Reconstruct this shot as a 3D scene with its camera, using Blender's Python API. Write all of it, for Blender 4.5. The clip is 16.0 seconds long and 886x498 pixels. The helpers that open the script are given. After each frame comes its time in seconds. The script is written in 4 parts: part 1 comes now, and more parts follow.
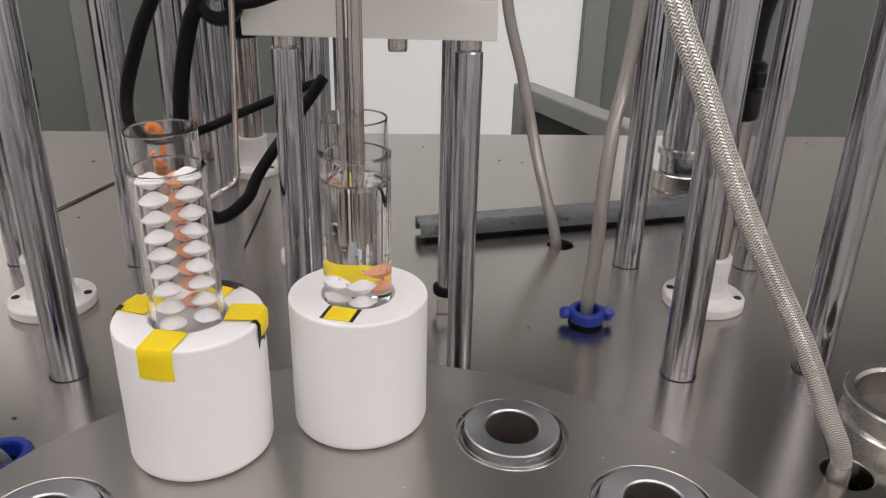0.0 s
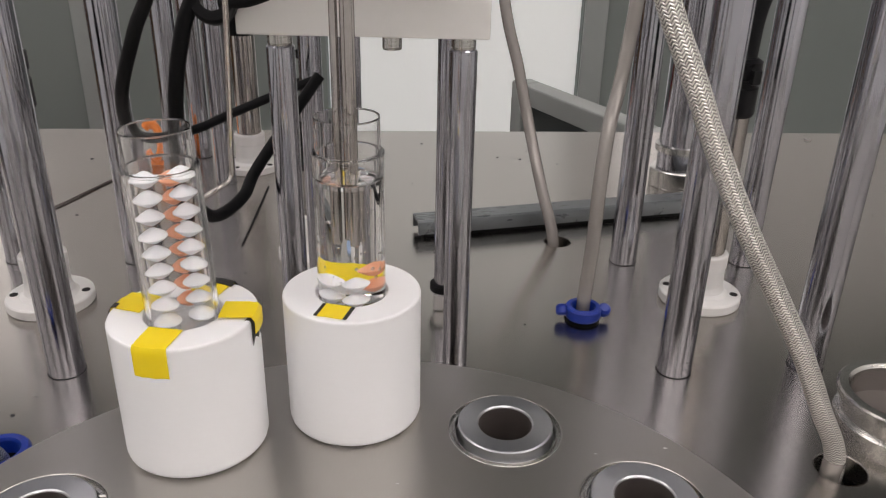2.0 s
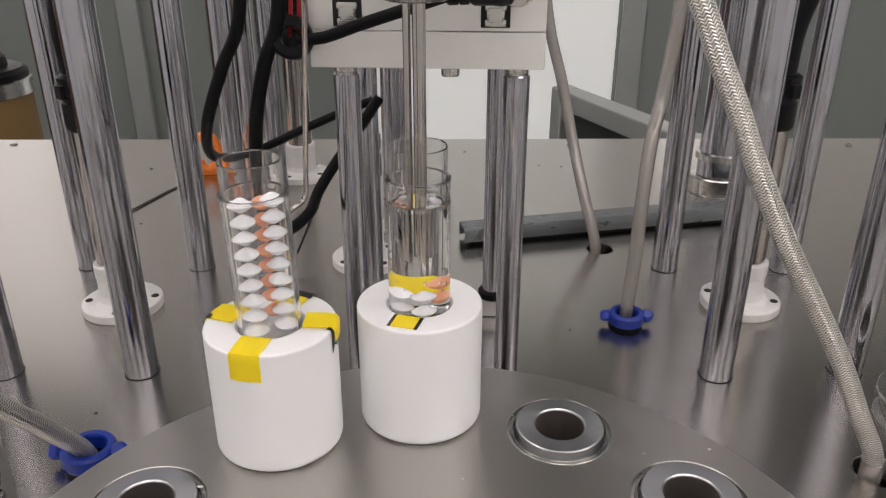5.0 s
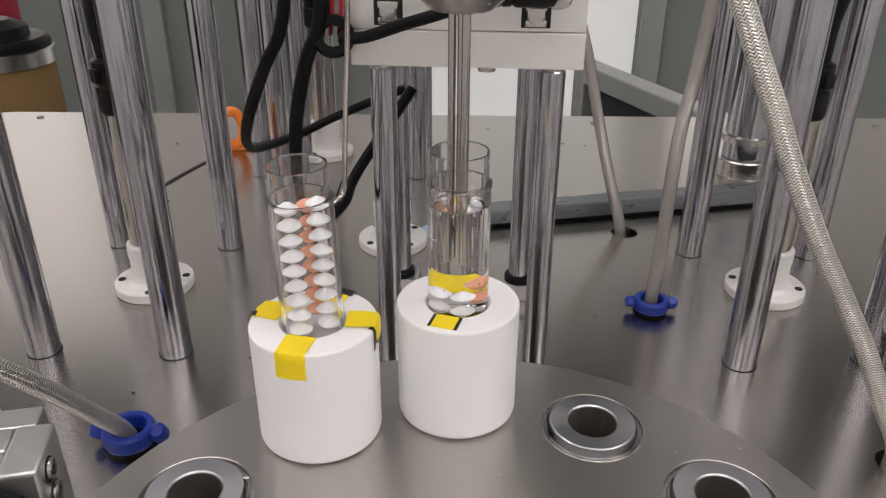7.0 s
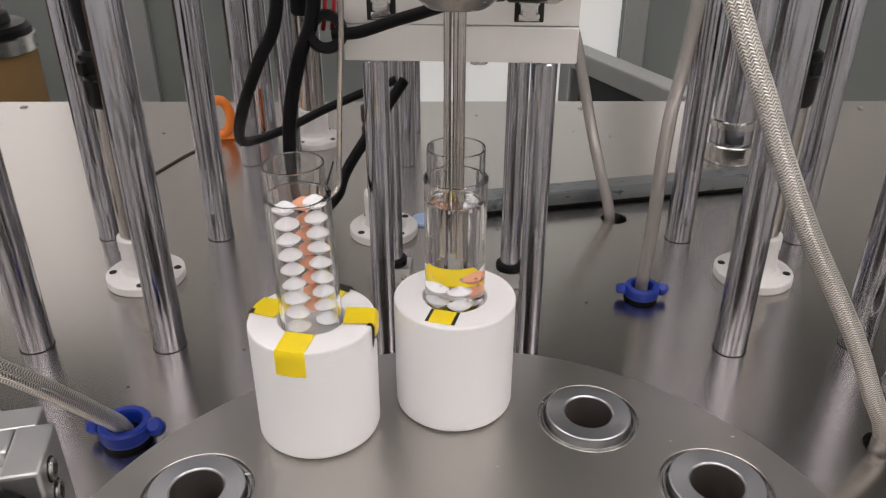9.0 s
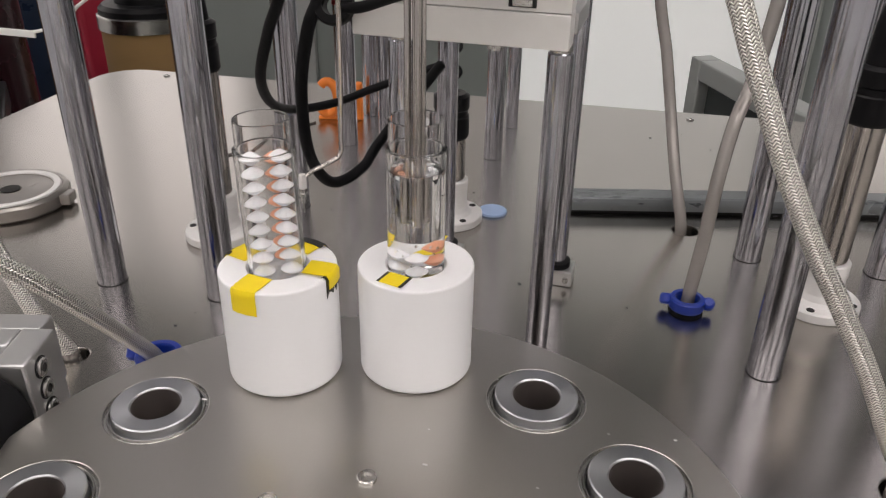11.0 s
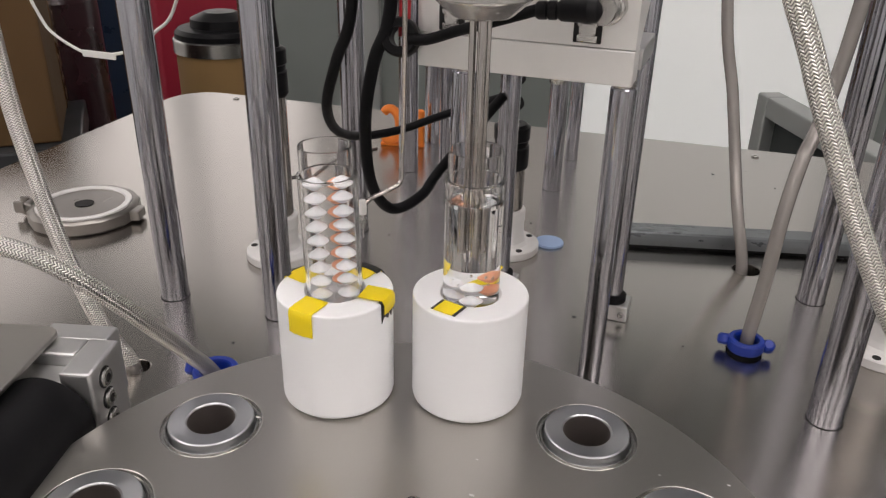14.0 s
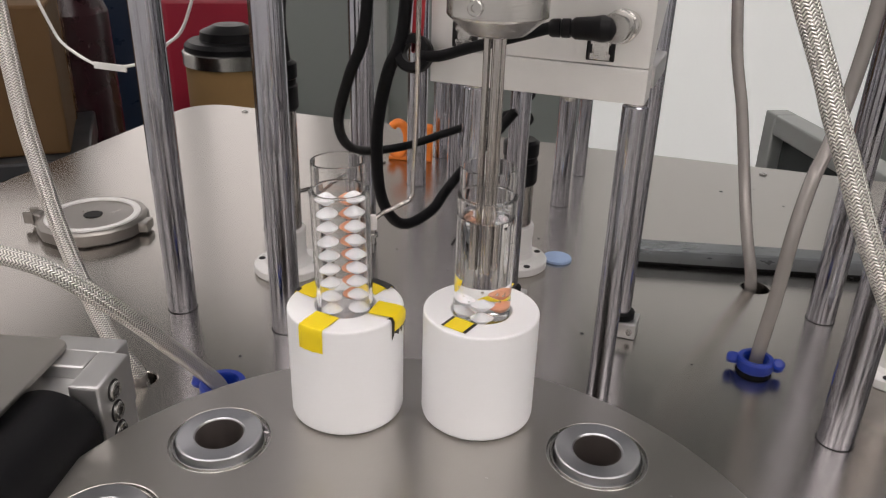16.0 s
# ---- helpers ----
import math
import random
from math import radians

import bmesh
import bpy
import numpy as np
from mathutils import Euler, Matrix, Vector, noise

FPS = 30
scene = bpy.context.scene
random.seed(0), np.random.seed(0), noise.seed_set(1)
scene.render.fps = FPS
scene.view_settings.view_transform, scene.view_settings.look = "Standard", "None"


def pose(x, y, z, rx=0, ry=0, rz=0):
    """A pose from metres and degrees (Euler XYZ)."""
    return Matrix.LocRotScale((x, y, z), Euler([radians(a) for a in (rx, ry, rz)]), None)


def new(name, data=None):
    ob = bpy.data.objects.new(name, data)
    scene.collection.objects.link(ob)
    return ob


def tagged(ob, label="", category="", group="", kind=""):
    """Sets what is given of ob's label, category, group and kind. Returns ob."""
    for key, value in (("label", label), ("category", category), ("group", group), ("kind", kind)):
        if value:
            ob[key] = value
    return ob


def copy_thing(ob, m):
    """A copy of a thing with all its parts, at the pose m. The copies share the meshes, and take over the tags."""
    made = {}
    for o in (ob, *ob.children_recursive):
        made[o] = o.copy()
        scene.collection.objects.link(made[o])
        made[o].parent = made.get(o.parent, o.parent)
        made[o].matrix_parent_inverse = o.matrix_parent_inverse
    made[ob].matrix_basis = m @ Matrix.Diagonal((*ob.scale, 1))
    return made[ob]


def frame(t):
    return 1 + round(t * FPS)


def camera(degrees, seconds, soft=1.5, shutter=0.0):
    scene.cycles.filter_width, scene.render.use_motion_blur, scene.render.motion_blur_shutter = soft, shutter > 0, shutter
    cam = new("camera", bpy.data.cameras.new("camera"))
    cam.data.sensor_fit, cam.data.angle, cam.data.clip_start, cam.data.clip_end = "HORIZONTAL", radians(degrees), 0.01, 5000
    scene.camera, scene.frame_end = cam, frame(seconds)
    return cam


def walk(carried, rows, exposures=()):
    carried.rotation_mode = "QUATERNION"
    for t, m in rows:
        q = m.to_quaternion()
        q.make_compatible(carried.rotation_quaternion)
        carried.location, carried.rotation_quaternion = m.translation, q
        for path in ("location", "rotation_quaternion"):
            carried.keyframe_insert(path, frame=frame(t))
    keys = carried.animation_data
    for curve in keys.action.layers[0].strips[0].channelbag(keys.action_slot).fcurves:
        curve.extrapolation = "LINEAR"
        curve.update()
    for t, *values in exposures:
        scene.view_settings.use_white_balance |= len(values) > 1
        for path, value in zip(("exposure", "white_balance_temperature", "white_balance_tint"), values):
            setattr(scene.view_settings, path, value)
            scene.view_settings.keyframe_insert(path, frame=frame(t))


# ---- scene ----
cam = camera(58.96, 16.0, 1.25)
# seconds, x, y, z, yaw, pitch, roll; the table's top is z = 0
ROWS = [
    (0.0, 0.0078, -0.0031, 0.2546, 1.14, -24.15, -1.20),
    (0.5, 0.0089, -0.0041, 0.2556, 1.08, -24.25, -1.24),
    (1.0, 0.0104, -0.0051, 0.2562, 1.10, -24.30, -1.21),
    (1.5, 0.0085, -0.0038, 0.2556, 1.11, -24.31, -1.22),
    (2.0, 0.0102, -0.0044, 0.2557, 1.13, -24.40, -1.12),
    (2.5, 0.0093, -0.0032, 0.2544, 1.06, -24.44, -1.11),
    (3.0, 0.0083, -0.0013, 0.2532, 1.03, -24.61, -1.08),
    (3.5, 0.0078, -0.0007, 0.2519, 1.02, -24.65, -1.10),
    (4.0, 0.0080, 0.0001, 0.2518, 1.28, -24.67, -0.85),
    (4.5, 0.0065, -0.0002, 0.2549, 2.05, -24.60, -0.49),
    (5.0, 0.0011, -0.0249, 0.2709, 3.42, -24.40, -0.02),
    (5.2, 0.0000, -0.0391, 0.2834, 4.08, -24.57, 0.14),
    (7.5, -0.0104, -0.0220, 0.2859, 4.59, -27.25, -0.27),
    (8.0, -0.0124, -0.0216, 0.2888, 3.96, -27.46, -0.28),
    (8.5, -0.0142, -0.0205, 0.2908, 3.27, -27.95, -0.36),
    (9.0, -0.0121, -0.0245, 0.2899, 3.44, -28.18, -0.06),
    (9.2, -0.0118, -0.0257, 0.2896, 3.74, -28.27, -0.09),
    (11.3, 0.0662, -0.0297, 0.2837, 18.17, -27.73, -0.93),
    (11.5, 0.0665, -0.0289, 0.2835, 19.28, -27.54, -0.90),
    (12.0, 0.0697, -0.0306, 0.2818, 20.86, -26.97, -0.88),
    (12.5, 0.0665, -0.0331, 0.2853, 21.01, -26.94, -0.93),
    (13.0, 0.0665, -0.0294, 0.2825, 21.11, -26.61, -0.91),
    (13.5, 0.0651, -0.0291, 0.2840, 20.91, -26.22, -1.01),
    (14.0, 0.0613, -0.0314, 0.2861, 20.76, -26.01, -1.17),
    (14.5, 0.0636, -0.0317, 0.2839, 21.14, -25.31, -1.20),
    (15.0, 0.0593, -0.0325, 0.2855, 21.00, -25.15, -1.43),
    (15.5, 0.0613, -0.0312, 0.2840, 21.37, -24.88, -1.47),
    (16.0, 0.0584, -0.0312, 0.2867, 21.32, -25.04, -1.56),
]
EXPOSURES = [(0.0, -0.17, 6750, 17), (16.0, -0.17, 6750, 17)]
walk(cam, [(t, pose(x, y, z, 90 + pitch, roll, yaw)) for t, x, y, z, yaw, pitch, roll in ROWS], EXPOSURES)

# ---- world ----
world = bpy.data.worlds.new("world")
world.use_nodes = True
world.node_tree.nodes["Background"].inputs[0].default_value = (0.8, 0.85, 0.9, 1)
world.node_tree.nodes["Background"].inputs[1].default_value = 0.3
scene.world = world
LAMP = 3.9


# ---- materials ----
def nodes_of(name):
    m = bpy.data.materials.new(name)
    m.use_nodes = True
    nt = m.node_tree
    return m, nt, nt.nodes["Principled BSDF"]


def link(nt, a, b):
    nt.links.new(a, b)


def node(nt, kind, **values):
    n = nt.nodes.new(kind)
    for key, v in values.items():
        n.inputs[key].default_value = v
    return n


def surface(name, color, rough, metal=0.0, vary=0.06, scale=40.0, stretch=(1, 1, 1), bump=0.0, bump_scale=200.0,
            rough_vary=0.1, spots=0.0, spec=0.5, coat=0.0, noise_scale2=9.0):
    """A surface with fine grain, broad blotches, uneven gloss and relief."""
    m, nt, p = nodes_of(name)
    tc = node(nt, "ShaderNodeTexCoord")
    mp = node(nt, "ShaderNodeMapping")
    mp.inputs["Scale"].default_value = stretch
    link(nt, tc.outputs["Object"], mp.inputs["Vector"])
    fine = node(nt, "ShaderNodeTexNoise", Scale=scale, Detail=6.0, Roughness=0.65)
    broad = node(nt, "ShaderNodeTexNoise", Scale=noise_scale2, Detail=4.0)
    link(nt, mp.outputs["Vector"], fine.inputs["Vector"])
    link(nt, tc.outputs["Object"], broad.inputs["Vector"])
    mix = node(nt, "ShaderNodeMath")
    mix.operation = "ADD"
    link(nt, fine.outputs["Fac"], mix.inputs[0])
    link(nt, broad.outputs["Fac"], mix.inputs[1])
    ramp = node(nt, "ShaderNodeMapRange", **{"From Min": 0.6, "From Max": 1.4, "To Min": 1 - vary, "To Max": 1 + vary})
    link(nt, mix.outputs[0], ramp.inputs["Value"])
    tint = node(nt, "ShaderNodeVectorMath")
    tint.operation = "SCALE"
    tint.inputs[0].default_value = color
    link(nt, ramp.outputs["Result"], tint.inputs["Scale"])
    col = tint.outputs["Vector"]
    if spots:
        vor = node(nt, "ShaderNodeTexNoise", Scale=spots, Detail=2.0)
        link(nt, tc.outputs["Object"], vor.inputs["Vector"])
        sr = node(nt, "ShaderNodeMapRange", **{"From Min": 0.70, "From Max": 0.76, "To Min": 1.0, "To Max": 0.55})
        link(nt, vor.outputs["Fac"], sr.inputs["Value"])
        t2 = node(nt, "ShaderNodeVectorMath")
        t2.operation = "SCALE"
        link(nt, col, t2.inputs[0])
        link(nt, sr.outputs["Result"], t2.inputs["Scale"])
        col = t2.outputs["Vector"]
    link(nt, col, p.inputs["Base Color"])
    rr = node(nt, "ShaderNodeMapRange", **{"From Min": 0.6, "From Max": 1.4, "To Min": max(0.02, rough - rough_vary), "To Max": rough + rough_vary})
    link(nt, mix.outputs[0], rr.inputs["Value"])
    link(nt, rr.outputs["Result"], p.inputs["Roughness"])
    p.inputs["Metallic"].default_value = metal
    p.inputs["Specular IOR Level"].default_value = spec
    p.inputs["Coat Weight"].default_value = coat
    if bump:
        bn = node(nt, "ShaderNodeTexNoise", Scale=bump_scale, Detail=4.0)
        link(nt, mp.outputs["Vector"], bn.inputs["Vector"])
        b = node(nt, "ShaderNodeBump", Strength=bump, Distance=0.001)
        link(nt, bn.outputs["Fac"], b.inputs["Height"])
        link(nt, b.outputs["Normal"], p.inputs["Normal"])
    return m


STEEL_TABLE = surface("brushed_steel_sheet", (0.47, 0.445, 0.42), 0.23, 1.0, 0.05, 150, (1, 9, 1), 0.0, 260, 0.035, 0.0, noise_scale2=3.0)
STEEL_DIAL = surface("satin_steel_plate", (0.50, 0.48, 0.45), 0.30, 1.0, 0.02, 260, (7, 1, 1), 0.0, 400, 0.0, 0.0, noise_scale2=6.0)
# faint lengthwise streaks in the rods' colour imitate reflections
CHROME = surface("ground_steel_rod", (0.485, 0.485, 0.53), 0.14, 1.0, 0.025, 40, (16, 16, 0.01), 0.0, 60, 0.02)
STEEL = surface("turned_steel", (0.56, 0.55, 0.53), 0.24, 1.0, 0.05, 80, (1, 1, 12), 0.08, 150, 0.06)
STEEL_CAST = surface("dull_cast_steel", (0.34, 0.32, 0.30), 0.34, 1.0, 0.06, 80, bump=0.06, bump_scale=300)
# dark steel for a wire; in bores and ferrule it stands in for shade
STEEL_DARK = surface("dark_steel_and_bore_shade", (0.14, 0.120, 0.112), 0.4, 0.5, 0.15, 60, bump=0.1)
STEEL_THIN = surface("drawn_steel", (0.50, 0.47, 0.45), 0.12, 1.0, 0.04, 60, (1, 1, 30))
ALU = surface("brushed_aluminium", (0.80, 0.79, 0.77), 0.45, 0.55, 0.04, 70, (1, 16, 1), 0.1, 120, 0.06)
ALU_BODY = surface("anodised_aluminium", (0.60, 0.60, 0.60), 0.42, 1.0, 0.04, 90, bump=0.08, bump_scale=400)
WHITE_POM = surface("white_plastic", (0.88, 0.885, 0.90), 0.42, 0.0, 0.012, 60, (1, 1, 30), 0.04, 200, 0.06)
WHITE_ABS = surface("white_flange_paint", (0.74, 0.73, 0.72), 0.35, 0.0, 0.03, 60)
BLACK_RUBBER = surface("black_rubber", (0.006, 0.006, 0.007), 0.5, 0.0, 0.2, 90, bump=0.12, bump_scale=500, spec=0.12)
BLACK_PLASTIC = surface("black_plastic", (0.006, 0.006, 0.007), 0.35, 0.0, 0.15, 90, bump=0.05, spec=0.18)
# flat black that stands in for the shade inside gaps, holes and recesses
GAP_SHADE = surface("gap_shade_black", (0.01, 0.01, 0.01), 0.8)
YELLOW = surface("yellow_tape", (0.92, 0.70, 0.010), 0.38, 0.0, 0.03, 120, bump=0.08, bump_scale=300)
BLACK_TAPE = surface("black_tape", (0.015, 0.015, 0.016), 0.4, 0.0, 0.1, 120, bump=0.08, bump_scale=300)
BLUE = surface("blue_plastic", (0.004, 0.030, 0.29), 0.36, 0.0, 0.06, 90, bump=0.05)
PALE_BLUE = surface("pale_blue_rubber", (0.35, 0.48, 0.72), 0.6, 0.0, 0.05, 90)
ORANGE = surface("orange_plastic", (0.90, 0.24, 0.03), 0.45, 0.0, 0.05, 90)
PILL_WHITE = surface("white_tablet", (0.92, 0.93, 0.97), 0.5, 0.0, 0.02, 300, bump=0.06, bump_scale=900)
for m in (PILL_WHITE,):
    p = m.node_tree.nodes["Principled BSDF"]
    p.inputs["Subsurface Weight"].default_value = 0.5
    p.inputs["Subsurface Radius"].default_value = (0.0022, 0.0020, 0.0020)
    p.inputs["Subsurface Scale"].default_value = 1.0
PILL_ORANGE = surface("orange_tablet", (0.95, 0.45, 0.27), 0.5, 0.0, 0.03, 300, bump=0.06, bump_scale=900)
GREY_TUBE = surface("grey_plastic_tube", (0.36, 0.335, 0.315), 0.2, 0.5, 0.08, 30, (6, 6, 0.4))
BAR_GREY = surface("grey_profile", (0.17, 0.185, 0.195), 0.3, 0.6, 0.06, 50, (1, 10, 1))
WALL_GREEN = surface("grey_green_wall_panel", (0.22, 0.245, 0.235), 0.5, 0.0, 0.03, 8, bump=0.0)
WALL_WHITE = surface("white_wall_paint", (0.86, 0.86, 0.85), 0.6, 0.0, 0.02, 20, bump=0.03)
DOOR_WHITE = surface("white_door_paint", (0.84, 0.86, 0.84), 0.45, 0.0, 0.02, 12, bump=0.02)
FRAME_GREY = surface("grey_frame_paint", (0.36, 0.38, 0.37), 0.4, 0.2, 0.04, 20)
FLOOR = surface("grey_epoxy_floor", (0.28, 0.29, 0.29), 0.35, 0.0, 0.06, 12, bump=0.03)
# the box's cardboard, with the shade it stands in put into the colour
CARD_SHADED = surface("shaded_brown_cardboard", (0.10, 0.052, 0.016), 0.8, 0.0, 0.07, 40, (1, 1, 8), 0.1, 100)
CARD = surface("brown_cardboard", (0.26, 0.155, 0.058), 0.8, 0.0, 0.07, 40, (1, 1, 8), 0.1, 100)
MAROON = surface("maroon_enamel", (0.025, 0.005, 0.008), 0.25, 0.0, 0.1, 10)
RED = surface("red_plastic", (0.28, 0.012, 0.03), 0.4, 0.0, 0.05, 20)
NAVY = surface("dark_blue_paint", (0.008, 0.016, 0.035), 0.3, 0.0, 0.1, 10)
DARK = surface("dark_grey_paint", (0.03, 0.032, 0.035), 0.4, 0.0, 0.1, 20)
RED_WIRE = surface("red_wire", (0.45, 0.02, 0.03), 0.4)
WHITE_CABLE = surface("white_cable", (0.75, 0.75, 0.73), 0.4)
SCREEN = surface("dark_screen", (0.06, 0.068, 0.068), 0.15, 0.0, 0.05, 10)


def glass(name, color, ior, rough=0.0):
    m, nt, p = nodes_of(name)
    p.inputs["Base Color"].default_value = (*color, 1)
    p.inputs["Transmission Weight"].default_value = 1.0
    p.inputs["IOR"].default_value = ior
    nz = node(nt, "ShaderNodeTexNoise", Scale=60.0, Detail=3.0)
    rr = node(nt, "ShaderNodeMapRange", **{"From Min": 0.55, "From Max": 0.8, "To Min": rough, "To Max": rough + 0.04})
    link(nt, nz.outputs["Fac"], rr.inputs["Value"])
    link(nt, rr.outputs["Result"], p.inputs["Roughness"])
    return m


GLASS = glass("clear_acrylic", (0.985, 0.985, 0.985), 1.46)
GLASS_FULL = glass("clear_acrylic_wetted", (0.985, 0.985, 0.985), 1.38)
LIQUID = glass("clear_liquid", (0.99, 0.992, 0.99), 0.975)


def braid_material():
    m, nt, p = nodes_of("woven_steel_braid")
    uv = node(nt, "ShaderNodeUVMap")
    sep = node(nt, "ShaderNodeSeparateXYZ")
    link(nt, uv.outputs["UV"], sep.inputs[0])
    def calc(op, a, b, c=None):
        n = node(nt, "ShaderNodeMath")
        n.operation = op
        for k, v in enumerate((a, b, c)):
            if v is None:
                continue
            if isinstance(v, (int, float)):
                n.inputs[k].default_value = v
            else:
                link(nt, v, n.inputs[k])
        return n.outputs[0]

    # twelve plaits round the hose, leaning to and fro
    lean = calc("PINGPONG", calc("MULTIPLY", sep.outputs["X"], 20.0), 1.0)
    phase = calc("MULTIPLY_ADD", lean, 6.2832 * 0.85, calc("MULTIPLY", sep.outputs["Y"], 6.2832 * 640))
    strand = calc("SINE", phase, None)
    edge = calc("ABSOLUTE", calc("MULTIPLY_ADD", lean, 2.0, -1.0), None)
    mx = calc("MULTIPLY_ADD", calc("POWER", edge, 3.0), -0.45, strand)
    # the relief also darkens the colour, painting shade between the strands
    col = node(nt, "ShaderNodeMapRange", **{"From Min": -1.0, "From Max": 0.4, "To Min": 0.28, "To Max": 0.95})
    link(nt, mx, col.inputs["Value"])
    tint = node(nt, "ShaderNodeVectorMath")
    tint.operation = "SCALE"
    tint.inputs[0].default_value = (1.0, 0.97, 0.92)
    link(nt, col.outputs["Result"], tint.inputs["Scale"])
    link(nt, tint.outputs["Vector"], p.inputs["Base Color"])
    p.inputs["Metallic"].default_value = 1.0
    p.inputs["Roughness"].default_value = 0.33
    bp = node(nt, "ShaderNodeBump", Strength=0.6, Distance=0.0004)
    link(nt, mx, bp.inputs["Height"])
    link(nt, bp.outputs["Normal"], p.inputs["Normal"])
    return m


BRAID = braid_material()


def turned_face():
    """Steel faced on a lathe, with the fan-shaped gloss of its rings."""
    m = surface("lathe_faced_steel", (0.50, 0.51, 0.53), 0.30, 1.0, 0.03, 90, bump=0.03, bump_scale=500, rough_vary=0.04)
    p = m.node_tree.nodes["Principled BSDF"]
    tan = m.node_tree.nodes.new("ShaderNodeTangent")
    tan.direction_type, tan.axis = "RADIAL", "Z"
    link(m.node_tree, tan.outputs["Tangent"], p.inputs["Tangent"])
    p.inputs["Anisotropic"].default_value = 0.75
    return m


TURNED_FACE = turned_face()


def emitter(name, strength, color=(1.0, 0.98, 0.95)):
    m, nt, p = nodes_of(name)
    p.inputs["Base Color"].default_value = (0.9, 0.9, 0.9, 1)
    p.inputs["Emission Color"].default_value = (*color, 1)
    p.inputs["Emission Strength"].default_value = strength
    return m


DIFFUSER = emitter("lamp_diffuser", LAMP)


# ---- mesh tools ----
def curves_on(f):
    """True for a face that a neighbour of like size carries on at a slight bend."""
    a = f.calc_area()
    for e in f.edges:
        for g in e.link_faces:
            if g is not f and g.calc_area() > 0.5 * a:
                d = f.normal.dot(g.normal)
                if 0.82 < d < 0.99995:
                    return True
    return False


def mesh_object(name, bm, material, smooth=35):
    me = bpy.data.meshes.new(name)
    bm.normal_update()
    if smooth:
        flags = [abs(f.normal.z) < 0.99999 and curves_on(f) for f in bm.faces]
    bm.to_mesh(me)
    bm.free()
    me.materials.append(material)
    if smooth:
        me.set_sharp_from_angle(angle=radians(smooth))
        for p, flag in zip(me.polygons, flags):
            p.use_smooth = flag
    return new(name, me)


def part(name, bm, material, parent, label="", at=None, smooth=35):
    ob = mesh_object(name, bm, material, smooth)
    ob.parent = parent
    if at is not None:
        ob.matrix_basis = at
    if label:
        ob["label"] = label
    return ob


def thing(name, at, label, category, group="", kind=""):
    ob = new(name)
    ob.empty_display_size = 0.02
    ob.matrix_basis = at if isinstance(at, Matrix) else Matrix.Translation(at)
    return tagged(ob, label, category, group, kind)


def lathe(profile, segs=64, closed=True):
    """A body turned from a profile of (radius, height) points."""
    bm = bmesh.new()
    rings = []
    dense = []
    for (r, z), (r2, z2) in zip(profile, profile[1:] + profile[:1]):
        dense.append((r, z))
        size = math.hypot(r2 - r, z2 - z)
        if size > 0.0035 and (closed or (r2, z2) != profile[0]):
            for q in (0.0003 / size, 1 - 0.0003 / size):
                dense.append((r + (r2 - r) * q, z + (z2 - z) * q))
    for r, z in dense:
        if r < 1e-6:
            rings.append([bm.verts.new((0, 0, z))])
        else:
            rings.append([bm.verts.new((r * math.cos(2 * math.pi * i / segs), r * math.sin(2 * math.pi * i / segs), z)) for i in range(segs)])
    pairs = list(zip(rings, rings[1:]))
    if closed:
        pairs.append((rings[-1], rings[0]))
    for a, b in pairs:
        if len(a) == 1 and len(b) == 1:
            continue
        for i in range(segs):
            j = (i + 1) % segs
            if len(a) == 1:
                bm.faces.new((a[0], b[j], b[i]))
            elif len(b) == 1:
                bm.faces.new((a[i], a[j], b[0]))
            else:
                bm.faces.new((a[i], a[j], b[j], b[i]))
    bmesh.ops.recalc_face_normals(bm, faces=bm.faces[:])
    return bm


def round_bar(r, z0, z1, chamfer=0.0008, segs=48):
    c = min(chamfer, r * 0.4)
    return lathe([(0, z0), (r - c, z0), (r, z0 + c), (r, z1 - c), (r - c, z1), (0, z1)], segs, False)


def tube_wall(r0, r1, z0, z1, segs=64, lip=0.0003):
    return lathe([(r0, z0 + lip), (r0 + lip, z0), (r1 - lip, z0), (r1, z0 + lip), (r1, z1 - lip), (r1 - lip, z1), (r0 + lip, z1), (r0, z1 - lip)], segs)


def block(sx, sy, sz, bevel=0.001, centre=(0, 0, 0), steps=2):
    bm = bmesh.new()
    bmesh.ops.create_cube(bm, size=1)
    bmesh.ops.scale(bm, vec=(sx, sy, sz), verts=bm.verts[:])
    if bevel:
        bmesh.ops.bevel(bm, geom=bm.edges[:], offset=bevel, segments=steps, affect="EDGES", profile=0.5)
    bmesh.ops.translate(bm, vec=centre, verts=bm.verts[:])
    return bm


def join(*bms):
    out = bms[0]
    for other in bms[1:]:
        me = bpy.data.meshes.new("join")
        other.to_mesh(me)
        other.free()
        out.from_mesh(me)
        bpy.data.meshes.remove(me)
    return out


def moved(bm, m):
    bmesh.ops.transform(bm, matrix=m, verts=bm.verts[:])
    return bm


def spline(points, step=0.004):
    """Points along a smooth curve through the given ones."""
    pts = [Vector(p) for p in points]
    pts = [pts[0] * 2 - pts[1]] + pts + [pts[-1] * 2 - pts[-2]]
    out = []
    for a, b, c, d in zip(pts, pts[1:], pts[2:], pts[3:]):
        n = max(2, int((c - b).length / step))
        for i in range(n):
            t = i / n
            out.append(0.5 * (2 * b + (c - a) * t + (2 * a - 5 * b + 4 * c - d) * t * t + (3 * b - a - 3 * c + d) * t ** 3))
    out.append(pts[-2])
    return out


